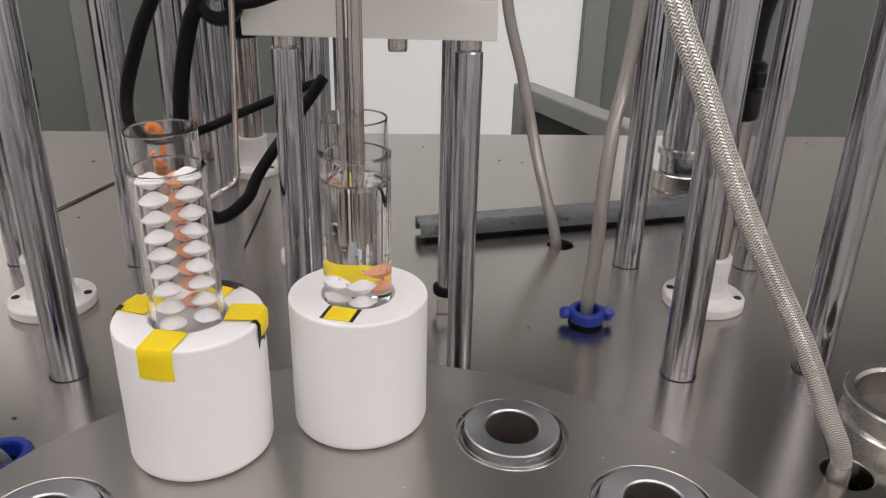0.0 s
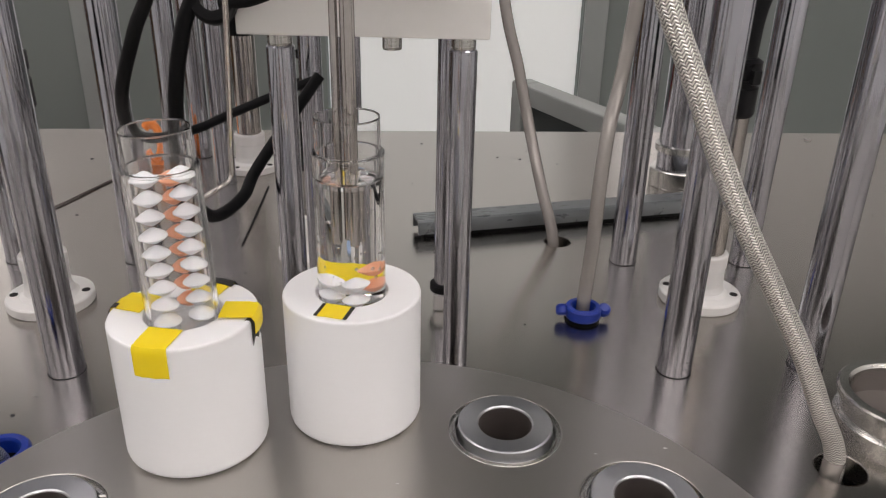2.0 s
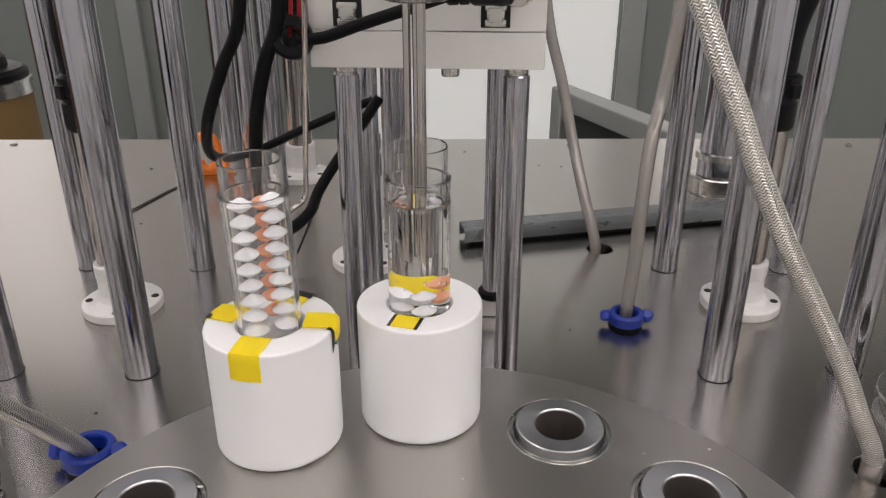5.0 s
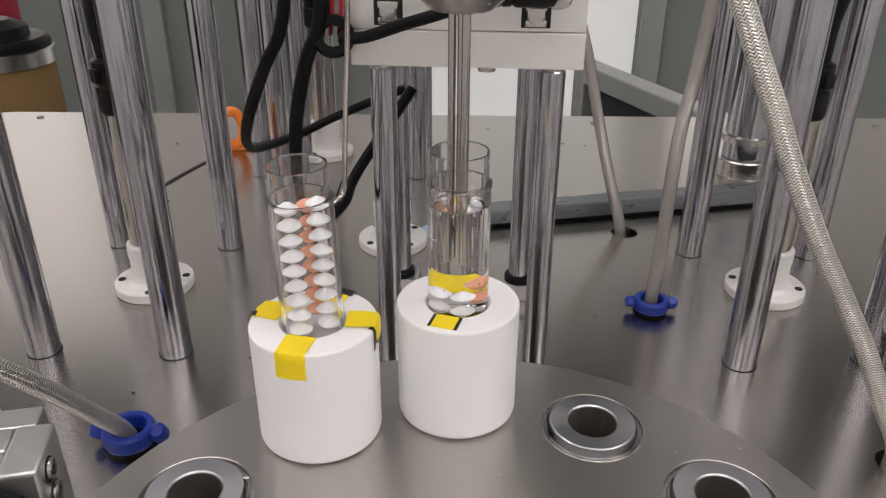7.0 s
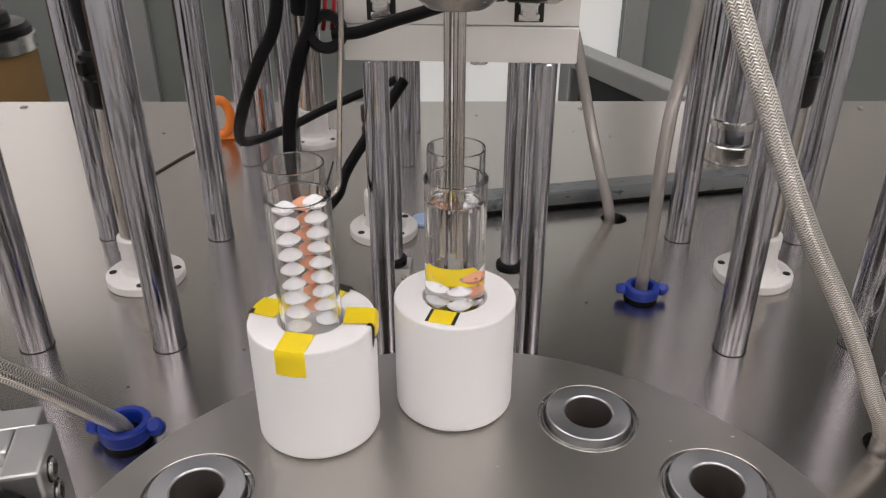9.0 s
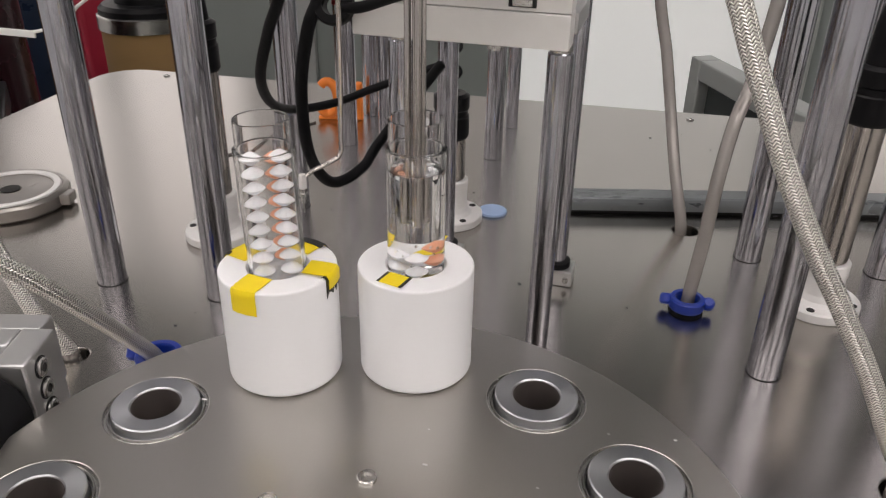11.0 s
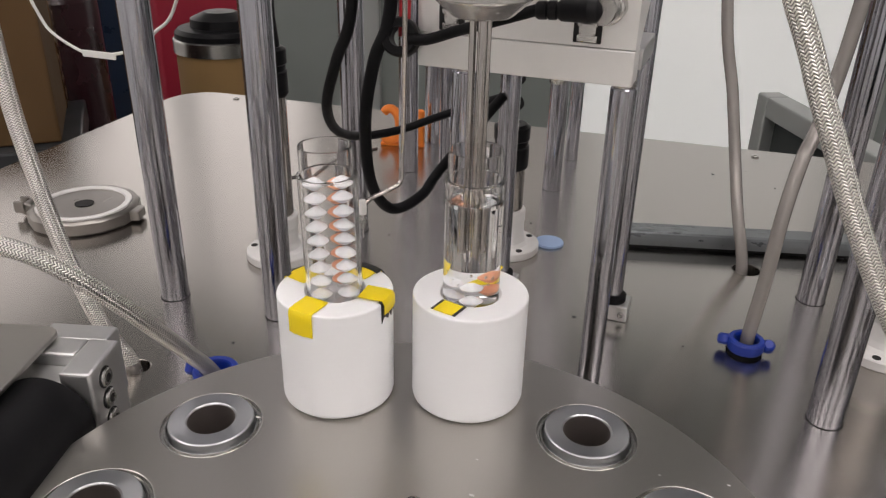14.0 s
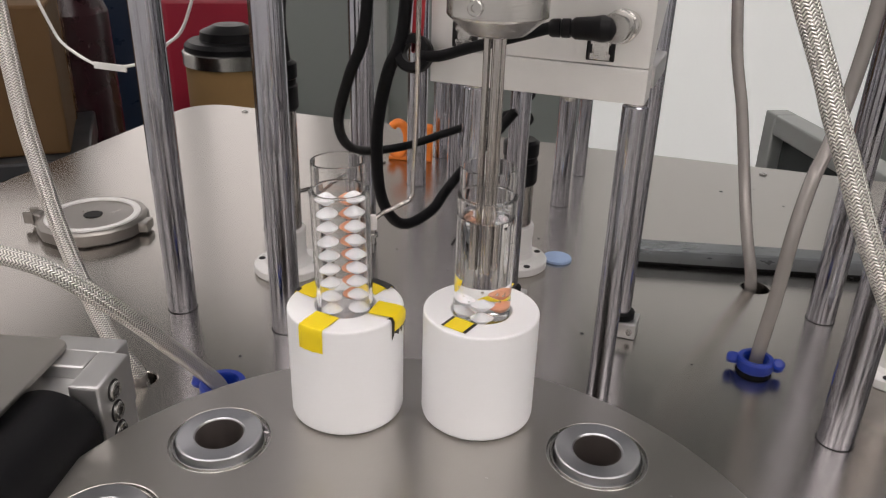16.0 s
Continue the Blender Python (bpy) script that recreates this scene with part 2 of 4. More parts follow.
def sweep(points, r, segs=16, step=0.004):
    """A round hose along a smooth curve, with its length in metres as the texture's v."""
    path = spline(points, step)
    bm = bmesh.new()
    uv = bm.loops.layers.uv.new("UVMap")
    rings, lengths, total = [], [], 0.0
    side = None
    for i, p in enumerate(path):
        ahead = (path[min(i + 1, len(path) - 1)] - path[max(i - 1, 0)]).normalized()
        if side is None:
            side = ahead.orthogonal().normalized()
        side = (side - ahead * side.dot(ahead)).normalized()
        up = ahead.cross(side)
        if i:
            total += (p - path[i - 1]).length
        lengths.append(total)
        rings.append([bm.verts.new(p + r * (math.cos(2 * math.pi * k / segs) * side + math.sin(2 * math.pi * k / segs) * up)) for k in range(segs)])
    for i in range(len(rings) - 1):
        for k in range(segs):
            j = (k + 1) % segs
            f = bm.faces.new((rings[i][k], rings[i][j], rings[i + 1][j], rings[i + 1][k]))
            for loop, (u, v) in zip(f.loops, ((k / segs, lengths[i]), ((k + 1) / segs, lengths[i]), ((k + 1) / segs, lengths[i + 1]), (k / segs, lengths[i + 1]))):
                loop[uv].uv = (u, v)
    bm.faces.new(rings[0][::-1])
    bm.faces.new(rings[-1])
    bmesh.ops.recalc_face_normals(bm, faces=bm.faces[:])
    return bm


def pierced_plate(outline, holes, z0, z1, bevel=0.0005):
    """A flat plate with round holes (x, y, radius) cut through it."""
    cu = bpy.data.curves.new("plate", "CURVE")
    cu.dimensions, cu.fill_mode = "2D", "BOTH"
    loops = [outline] + [[(x + r * math.cos(2 * math.pi * i / 40), y + r * math.sin(2 * math.pi * i / 40)) for i in range(40)] for x, y, r in holes]
    for pts in loops:
        s = cu.splines.new("POLY")
        s.points.add(len(pts) - 1)
        for q, (x, y) in zip(s.points, pts):
            q.co = (x, y, 0, 1)
        s.use_cyclic_u = True
    cu.extrude = (z1 - z0) / 2 - bevel
    cu.bevel_depth, cu.bevel_resolution = bevel, 1
    ob = bpy.data.objects.new("plate", cu)
    scene.collection.objects.link(ob)
    dg = bpy.context.evaluated_depsgraph_get()
    me = bpy.data.meshes.new_from_object(ob.evaluated_get(dg))
    bm = bmesh.new()
    bm.from_mesh(me)
    bpy.data.objects.remove(ob)
    bpy.data.curves.remove(cu)
    bpy.data.meshes.remove(me)
    bmesh.ops.translate(bm, vec=(0, 0, (z0 + z1) / 2), verts=bm.verts[:])
    bmesh.ops.remove_doubles(bm, verts=bm.verts[:], dist=1e-5)
    return bm


def prism(profile, length):
    """A profile of (y, z) points drawn out along x."""
    bm = bmesh.new()
    a = [bm.verts.new((0, y, z)) for y, z in profile]
    b = [bm.verts.new((length, y, z)) for y, z in profile]
    bm.faces.new(a), bm.faces.new(b[::-1])
    n = len(profile)
    for i in range(n):
        bm.faces.new((a[i], b[i], b[(i + 1) % n], a[(i + 1) % n]))
    bmesh.ops.recalc_face_normals(bm, faces=bm.faces[:])
    return bm


def ring_points(cx, cy, r, n=96, a0=0.0):
    return [(cx + r * math.cos(a0 + 2 * math.pi * i / n), cy + r * math.sin(a0 + 2 * math.pi * i / n)) for i in range(n)]


def simple(name, bm, material, label, category, at=None, group="", kind="", smooth=35):
    ob = mesh_object(name, bm, material, smooth)
    if at is not None:
        ob.matrix_basis = at if isinstance(at, Matrix) else Matrix.Translation(at)
    return tagged(ob, label, category, group, kind)


# ---- room ----
FLOOR_Z, CEIL_Z = -0.9, 1.9
WX0, WX1, WY0, WY1 = -2.6, 2.6, -2.4, 2.5
# Unseen wall bands; their heights set how bright the steel's reflections are.
UPPER_Z, BAND_Z = 0.10, 1.55
CEIL_GREY = surface("grey_ceiling_tile", (0.27, 0.28, 0.28), 0.7, 0.0, 0.03, 14, bump=0.05)
simple("floor", block(WX1 - WX0 + 0.4, WY1 - WY0 + 0.4, 0.1, 0, ((WX0 + WX1) / 2, (WY0 + WY1) / 2, FLOOR_Z - 0.05)), FLOOR, "smooth grey epoxy floor of the workshop", "floor", kind="structure", smooth=0)
simple("ceiling", block(WX1 - WX0 + 0.4, WY1 - WY0 + 0.4, 0.1, 0, ((WX0 + WX1) / 2, (WY0 + WY1) / 2, CEIL_Z + 0.05)), CEIL_GREY, "pale grey ceiling with long lamps", "ceiling", kind="structure", smooth=0)
H, ZM = CEIL_Z - FLOOR_Z, (CEIL_Z + FLOOR_Z) / 2
DOOR_X0, DOOR_X1, DOOR_TOP = -0.40, 0.40, 1.22
wall_n = thing("wall_north", (0, 0, 0), "grey-green panelled partition wall with a white door", "wall", kind="structure")
part("wall_panel", block(DOOR_X0 - WX0, 0.12, H, 0, ((DOOR_X0 + WX0) / 2, WY1 + 0.06, ZM)), WALL_GREEN, wall_n, smooth=0)
part("wall_panel", block(WX1 - DOOR_X1, 0.12, H, 0, ((DOOR_X1 + WX1) / 2, WY1 + 0.06, ZM)), WALL_GREEN, wall_n, smooth=0)
part("wall_panel", block(DOOR_X1 - DOOR_X0, 0.12, CEIL_Z - DOOR_TOP, 0, (0, WY1 + 0.06, (CEIL_Z + DOOR_TOP) / 2)), WALL_GREEN, wall_n, smooth=0)
for x in (-1.9, -1.15, 0.437, 1.35, 2.1):
    part("mullion", block(0.07, 0.02, H, 0.003, (x, WY1 - 0.012, ZM)), FRAME_GREY, wall_n)
part("skirting", block(1.99, 0.018, 0.09, 0.003, (-1.6, WY1 - 0.012, FLOOR_Z + 0.045)), FRAME_GREY, wall_n)
part("skirting", block(1.99, 0.018, 0.09, 0.003, (1.6, WY1 - 0.012, FLOOR_Z + 0.045)), FRAME_GREY, wall_n)
# Unseen white band added as a reflector, lower on the right.
for x0, x1 in ((WX0, DOOR_X0), (DOOR_X1, WX1)):
    top = BAND_Z if x0 < 0 else 1.15
    part("upper_panel", block(x1 - x0, 0.02, top - UPPER_Z, 0, ((x0 + x1) / 2, WY1 - 0.034, (top + UPPER_Z) / 2)), WALL_WHITE, wall_n, "unseen white upper wall panel, added to brighten the table's reflection", smooth=0)
# Unseen glowing panes, added to brighten what the steel table reflects.
GLOW_PANE = emitter("added_glow_pane", 0.78, (1.0, 0.99, 0.96))
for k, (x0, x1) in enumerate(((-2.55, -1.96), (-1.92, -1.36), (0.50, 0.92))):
    win = thing("window_%d" % (k + 1), ((x0 + x1) / 2, WY1 - 0.05, 0), "added unseen glowing panel in a grey frame", "window", kind="structure")
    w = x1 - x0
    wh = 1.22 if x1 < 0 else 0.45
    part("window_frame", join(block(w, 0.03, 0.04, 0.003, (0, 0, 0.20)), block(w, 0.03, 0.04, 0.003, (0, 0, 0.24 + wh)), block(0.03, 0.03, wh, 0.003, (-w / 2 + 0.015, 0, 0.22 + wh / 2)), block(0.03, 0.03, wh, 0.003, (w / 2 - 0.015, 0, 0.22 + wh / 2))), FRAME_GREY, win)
    part("pane", block(w - 0.06, 0.008, wh, 0, (0, 0, 0.22 + wh / 2)), GLOW_PANE, win, "added glowing pane that brightens the table", smooth=0)
# The door is no lamp; this glow is added to brighten it.
GLOWING_DOOR = emitter("glowing_door_fill", 0.27, (0.90, 1.0, 0.95))
door = thing("door_1", (0, WY1, FLOOR_Z), "white closed door with an added glow to brighten it", "door", kind="structure")
part("door_leaf", block(DOOR_X1 - DOOR_X0 - 0.01, 0.045, DOOR_TOP - FLOOR_Z - 0.01, 0.002, (0, 0.04, (DOOR_TOP - FLOOR_Z) / 2)), GLOWING_DOOR, door)
for nm, w, d, cx, cy in (("wall_west", 0.12, WY1 - WY0, WX0 - 0.06, (WY0 + WY1) / 2), ("wall_east", 0.12, WY1 - WY0, WX1 + 0.06, (WY0 + WY1) / 2), ("wall_south", WX1 - WX0, 0.12, 0, WY0 - 0.06)):
    wl = thing(nm, (0, 0, 0), "unseen workshop wall, white below and grey above for the reflections", "wall", kind="structure")
    part("lower_wall", block(w, d, BAND_Z - FLOOR_Z, 0, (cx, cy, (BAND_Z + FLOOR_Z) / 2)), WALL_WHITE, wl, smooth=0)
    if nm == "wall_west":
        # More unseen glowing panes, added for the table's left side.
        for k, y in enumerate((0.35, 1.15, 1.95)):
            wn = thing("window_%d" % (k + 4), (WX0 + 0.02, y, 0), "added unseen glowing panel in a grey frame", "window", kind="structure")
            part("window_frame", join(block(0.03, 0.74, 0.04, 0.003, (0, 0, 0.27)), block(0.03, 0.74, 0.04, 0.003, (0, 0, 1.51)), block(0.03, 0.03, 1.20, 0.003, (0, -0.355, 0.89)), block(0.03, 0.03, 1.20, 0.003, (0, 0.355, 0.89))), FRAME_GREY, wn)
            part("pane", block(0.008, 0.68, 1.20, 0, (0, 0, 0.89)), GLOW_PANE, wn, "added glowing pane that brightens the table", smooth=0)
    part("upper_wall", block(w, d, CEIL_Z - BAND_Z, 0, (cx, cy, (CEIL_Z + BAND_Z) / 2)), WALL_GREEN, wl, smooth=0)

lamp = thing("ceiling_light", (0, 0, CEIL_Z), "long white ceiling light, switched on", "ceiling light", "ceiling lights")
part("frame", block(1.26, 0.62, 0.05, 0.004, (0, 0, -0.025)), WALL_WHITE, lamp)
part("diffuser", block(1.22, 0.58, 0.012, 0.003, (0, 0, -0.054)), DIFFUSER, lamp, "glowing white diffuser")
LAMPS = [(-1.66, -0.1), (-0.38, 0.5), (0.92, 0.1), (1.9, -0.45), (-1.7, -1.1), (0.1, -1.1), (1.8, -1.15), (-0.9, -2.0), (0.9, -2.0)]
lamp.matrix_basis = Matrix.Translation((*LAMPS[0], CEIL_Z))
for x, y in LAMPS[1:]:
    copy_thing(lamp, Matrix.Translation((x, y, CEIL_Z)))

# ---- machine table ----
TURN = 3.8
table_m = pose(-0.645, 0.854, 0, 0, 0, TURN)          # its far left corner
TW, TD = 1.42, 1.32
to_table = table_m.inverted()


def rounded_rect(x0, y0, x1, y1, r, n=10):
    pts = []
    for cx, cy, a in ((x1 - r, y1 - r, 0), (x0 + r, y1 - r, 90), (x0 + r, y0 + r, 180), (x1 - r, y0 + r, 270)):
        pts += [(cx + r * math.cos(radians(a + 90 * i / n)), cy + r * math.sin(radians(a + 90 * i / n))) for i in range(n + 1)]
    return pts


HOLES = [(0.0965, 0.580, 0.0115), (-0.258, 0.286, 0.0085), (0.206, 0.308, 0.013), (0.0985, 0.452, 0.012), (-0.2005, 0.289, 0.012)]
local_holes = [(*(to_table @ Vector((x, y, 0))).xy, r) for x, y, r in HOLES]
table = thing("machine_table", table_m, "wide brushed stainless steel machine table with small round holes", "machine table")
part("tabletop", pierced_plate(rounded_rect(0, -TD, TW, 0, 0.05), local_holes, -0.012, 0.0, 0.001), STEEL_TABLE, table)
part("cabinet", block(TW - 0.08, TD - 0.08, 0.84, 0.01, (TW / 2, -TD / 2, -0.46)), STEEL, table)

# ---- rods ----
ROD_TOP = 0.46


def support_rod(x, y, r=0.01, top=ROD_TOP, label="tall polished steel rod standing on the machine table"):
    rod = thing("support_rod", (x, y, 0), label, "steel rod", "support rods")
    part("shaft", round_bar(r, 0.0, top, 0.0006), CHROME, rod)
    # black ring for the shaded gap round the rod's foot
    part("foot_gap_shade", lathe([(r + 0.0001, 0.0002), (r + 0.0006, 0.0002), (r + 0.0001, 0.0005)], 48), GAP_SHADE, rod)
    return rod


for x, y, r in ((-0.294, 0.370, 0.01), (-0.2098, 0.3756, 0.01), (-0.224, 0.526, 0.01), (0.143, 0.546, 0.01), (0.1446, 0.3938, 0.01),
                (0.226, 0.403, 0.01), (0.236, 0.549, 0.01), (-0.242, 0.683, 0.01), (-0.313, 0.520, 0.008), (-0.252, 0.78, 0.01),
                (-0.0905, 0.690, 0.009), (-0.092, 0.787, 0.007), (-0.205, 0.70, 0.009)):
    support_rod(x, y, r)

sleeve = thing("polished_column", (0.229, 0.729, 0), "thick mirror-polished steel column on a stepped base", "steel column")
part("column", round_bar(0.0205, 0.018, ROD_TOP, 0.001, 64), CHROME, sleeve)
part("collar", lathe([(0.0205, 0.034), (0.0235, 0.035), (0.0235, 0.041), (0.0205, 0.042)], 64), STEEL, sleeve)
part("base", lathe([(0, 0), (0.0255, 0), (0.026, 0.001), (0.026, 0.017), (0.025, 0.018), (0, 0.018)], 64, False), STEEL, sleeve)


# ---- flanged stands ----
def screw(r, h, parent, at, socket=True):
    s = part("screw", lathe([(0, 0), (r, 0), (r, h * 0.8), (r * 0.9, h), (r * 0.5, h), (r * 0.5, h * 0.45), (0, h * 0.45)], 20, False), STEEL, parent, at=at)
    return s


def flanged_stand(low=0.0):
    st = thing("flanged_stand", (0, 0, 0), "steel post with black sleeve in a white screwed flange", "post", "flanged stands")
    part("flange", lathe([(0, 0), (0.0268, 0), (0.0275, 0.0008), (0.0275, 0.0062), (0.0266, 0.0070), (0.0185, 0.0072), (0.0160, 0.0095), (0, 0.0095)], 64, False), WHITE_ABS, st)
    part("neck", lathe([(0, 0.0095), (0.0158, 0.0095), (0.0146, 0.014), (0.0142, 0.026), (0.0148, 0.027), (0.0148, 0.036), (0.0140, 0.037), (0, 0.037)], 56, False), WHITE_ABS, st)
    for k in range(4):
        a = radians(45 + 90 * k)
        # black disc on the flange, painted shade for a screw hole
        part("screw_hole_shade", lathe([(0, 0.0070), (0.0027, 0.0070), (0.0027, 0.0075), (0, 0.0075)], 18, False), GAP_SHADE, st, at=Matrix.Translation((0.0225 * math.cos(a), 0.0225 * math.sin(a), 0)))
    part("post", round_bar(0.0120, 0.037, 0.14 - low, 0.0006), STEEL_THIN, st)
    sl = part("sleeve", lathe([(0, 0.132), (0.0130, 0.132), (0.0142, 0.134), (0.0142, 0.150), (0.0132, 0.151), (0.0132, 0.155), (0.0142, 0.156), (0.0142, 0.166), (0.0110, 0.168), (0, 0.168)], 48, False), BLACK_PLASTIC, st, "black ribbed plastic sleeve", at=Matrix.Translation((0, 0, -low)))
    part("clip", block(0.007, 0.004, 0.009, 0.0008, (0, -0.0148, 0.158)), BLACK_PLASTIC, sl)
    return st


stand = flanged_stand()
SPOTS = [(0.185, 0.487, 27), (-0.2575, 0.457, -32), (-0.192, 0.745, 20)]
stand.matrix_basis = pose(SPOTS[0][0], SPOTS[0][1], 0, 0, 0, SPOTS[0][2])
for x, y, a in SPOTS[1:]:
    copy_thing(stand, pose(x, y, 0, 0, 0, a))
flanged_stand(0.060).matrix_basis = pose(-0.094, 0.542, 0)
coil = [(-0.094 + 0.007 * math.cos(a * 0.9), 0.540 + 0.007 * math.sin(a * 0.9), 0.104 + 0.0028 * a) for a in range(0, 26)]
simple("coiled_cable", sweep(coil, 0.0016, 10, 0.003), BLACK_RUBBER, "black coiled cable above a low sleeve", "cable", group="post cables")
for k, (x, y, pts) in enumerate(((0.185, 0.487, [(0, 0, 0.166), (0.004, 0.004, 0.20), (0.02, 0.01, 0.24), (0.045, 0.015, 0.28)]),
                                 (-0.2575, 0.457, [(0, 0, 0.166), (-0.002, 0, 0.2), (0.004, 0.002, 0.25), (0.0, 0, 0.30)]),
                                 (-0.192, 0.745, [(0, 0, 0.166), (0.002, 0, 0.21), (0.008, 0, 0.28)]))):
    simple("corrugated_cable", sweep([(x + a, y + b, c) for a, b, c in pts], 0.0100, 18, 0.003), BLACK_RUBBER, "thick black corrugated cable leaving a post", "cable", group="post cables")

for x, y in ((0.427, 0.898), (0.098, 0.878), (-0.560, 0.840)):
    screw(0.0042, 0.0016, table, Matrix.Translation((*(to_table @ Vector((x, y, 0))).xy, 0.0)))

# ---- dial plate ----
CX, CY, DIAL_TOP, DIAL_R, PITCH_R, A0 = -0.0147, 0.1257, 0.0848, 0.1375, 0.1053, 94.4
STATIONS = [(PITCH_R * math.cos(radians(A0 + 30 * k)), PITCH_R * math.sin(radians(A0 + 30 * k))) for k in range(12)]
dial = thing("dial_plate", (CX, CY, 0), "round satin steel dial plate with twelve bushed holes above the table", "dial plate")
part("plate", pierced_plate(ring_points(0, 0, DIAL_R, 160), [(x, y, 0.0203) for k, (x, y) in enumerate(STATIONS)], DIAL_TOP - 0.012, DIAL_TOP, 0.0006), STEEL_DIAL, dial)
part("hub", round_bar(0.045, 0.0, DIAL_TOP - 0.012, 0.001, 64), STEEL, dial)
seat = lathe([(0.0092, -0.011), (0.0203, -0.011), (0.0202, -0.0004), (0.0198, 0.0), (0.0196, 0.0), (0.0193, -0.0012), (0.0185, -0.0012), (0.0182, -0.0002), (0.0178, -0.0002), (0.0174, -0.0018), (0.0092, -0.0018)], 64)
seat_me = mesh_object("seat_ring", seat, STEEL, 40)
bush = lathe([(0.0094, -0.020), (0.0094, 0.0024), (0.0099, 0.0029), (0.0161, 0.0029), (0.0166, 0.0025), (0.0166, 0.0002), (0.0171, -0.0014), (0.0125, -0.0014), (0.0125, -0.020)], 64)
bush_me = mesh_object("bushing", bush, TURNED_FACE, 40)
# the bore's dim inside is put into its darker colour
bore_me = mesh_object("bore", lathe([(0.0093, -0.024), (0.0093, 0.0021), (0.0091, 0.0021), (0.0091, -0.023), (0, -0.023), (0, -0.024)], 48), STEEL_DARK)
first = True
for k, (x, y) in enumerate(STATIONS):
    if k in (0, 1):
        continue
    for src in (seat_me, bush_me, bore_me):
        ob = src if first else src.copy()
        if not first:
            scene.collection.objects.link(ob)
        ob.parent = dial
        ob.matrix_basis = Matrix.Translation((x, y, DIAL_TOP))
    first = False
for k in range(6):
    a = radians(95.5 + 60 * k)
    screw(0.0036, 0.0015, dial, Matrix.Translation((0.0345 * math.cos(a), 0.0345 * math.sin(a), DIAL_TOP)))
rnd = random.Random(4)

# ---- cups, tubes and tablets ----
CUP_TOP, CUP_R = 0.1332, 0.0233
BX, BY = CX + STATIONS[0][0], CY + STATIONS[0][1]
AX, AY = CX + STATIONS[1][0], CY + STATIONS[1][1]


def cup(name, x, y, label):
    c = thing(name, (x, y, DIAL_TOP), label, "tube holder", "white tube holders")
    h = CUP_TOP - DIAL_TOP
    part("body", lathe([(0, 0.0002), (CUP_R - 0.0020, 0.0002), (CUP_R - 0.0009, 0.0005), (CUP_R - 0.0003, 0.0011), (CUP_R, 0.0022), (CUP_R, h - 0.0008), (CUP_R - 0.00025, h - 0.00025), (CUP_R - 0.0008, h),
                        (0.0125, h), (0.0121, h - 0.0004), (0.0121, h - 0.0052), (0, h - 0.0052)], 96, False), WHITE_POM, c)
    return c


def tape_strip(angle, width, r0, drop, lift=0.00035, off=0.0):
    """A strip of tape from radius r0 out over the cup's edge and down its side."""
    h = CUP_TOP - DIAL_TOP
    path = [(r0 + (CUP_R - 0.001 - r0) * i / 6, h + lift) for i in range(7)]
    if drop > 0:
        path += [(CUP_R - 0.0002, h - 0.0001 + lift), (CUP_R + lift, h - 0.0008)] + [(CUP_R + lift, h - 0.0008 - (drop - 0.0008) * i / 5) for i in range(1, 6)]
    bm = bmesh.new()
    grid = []
    for n, (r, z) in enumerate(path):
        row = []
        for j in range(9):
            w = (j / 8 - 0.5) * width + off
            if r > CUP_R - 0.0015:
                a = w / CUP_R
                row.append(bm.verts.new((r * math.cos(a), r * math.sin(a), z + 0.00012 * math.sin(j * 2.1 + n))))
            else:
                row.append(bm.verts.new((math.sqrt(max(r * r - w * w, 1e-9)) if r > 0.0185 else r, w, z)))
        grid.append(row)
    for a, b in zip(grid, grid[1:]):
        for j in range(8):
            bm.faces.new((a[j], b[j], b[j + 1], a[j + 1]))
    bmesh.ops.recalc_face_normals(bm, faces=bm.faces[:])
    bmesh.ops.solidify(bm, geom=bm.faces[:], thickness=-0.00022)
    return moved(bm, pose(0, 0, 0, 0, 0, angle))


def torn_tape(bm):
    """Frays the lower end of a strip into ragged points."""
    low = min(v.co.z for v in bm.verts)
    for v in bm.verts:
        if v.co.z < low + 0.0022:
            v.co.z += 0.0018 * (0.5 + 0.5 * math.sin(v.co.y * 2600 + 0.7)) + 0.0012 * math.sin(v.co.y * 6100)
    return bm


cup_a = cup("tube_holder", AX, AY, "white plastic tube holder with four yellow tapes over its rim")
part("tape", tape_strip(262.5, 0.0108, 0.0118, 0.0096), YELLOW, cup_a, "yellow tape folded over the rim")
part("tape", tape_strip(2, 0.0104, 0.0122, 0.0048, 0.0008), YELLOW, cup_a, "yellow tape folded over the rim")
part("tape", tape_strip(165, 0.0112, 0.0122, 0.0020), YELLOW, cup_a, "yellow tape folded over the rim")
part("tape", tape_strip(76, 0.0108, 0.0122, 0.0030), YELLOW, cup_a, "yellow tape folded over the rim")
part("tape_edge", torn_tape(tape_strip(2, 0.0118, 0.0218, 0.0078, 0.0003, off=-0.0004)), BLACK_TAPE, cup_a, "torn black tape edge")
part("tape_edge", tape_strip(165, 0.0030, 0.0215, 0.0030, 0.0007, off=0.0045), BLACK_TAPE, cup_a, "torn black tape edge")
part("tape_edge", tape_strip(76, 0.0122, 0.0195, 0.0050, 0.0007, off=-0.0005), BLACK_TAPE, cup_a, "black tape at the end of the strip")
cup_b = cup("tube_holder", BX, BY, "white plastic tube holder with a black-edged yellow tape square")
H_CUP = CUP_TOP - DIAL_TOP
TB = pose(0, 0, 0, 0, 0, 257)
part("tape", moved(block(0.0084, 0.0087, 0.0003, 0.0001, (0.0164, 0, H_CUP + 0.0003), 1), TB), YELLOW, cup_b, "yellow tape square")
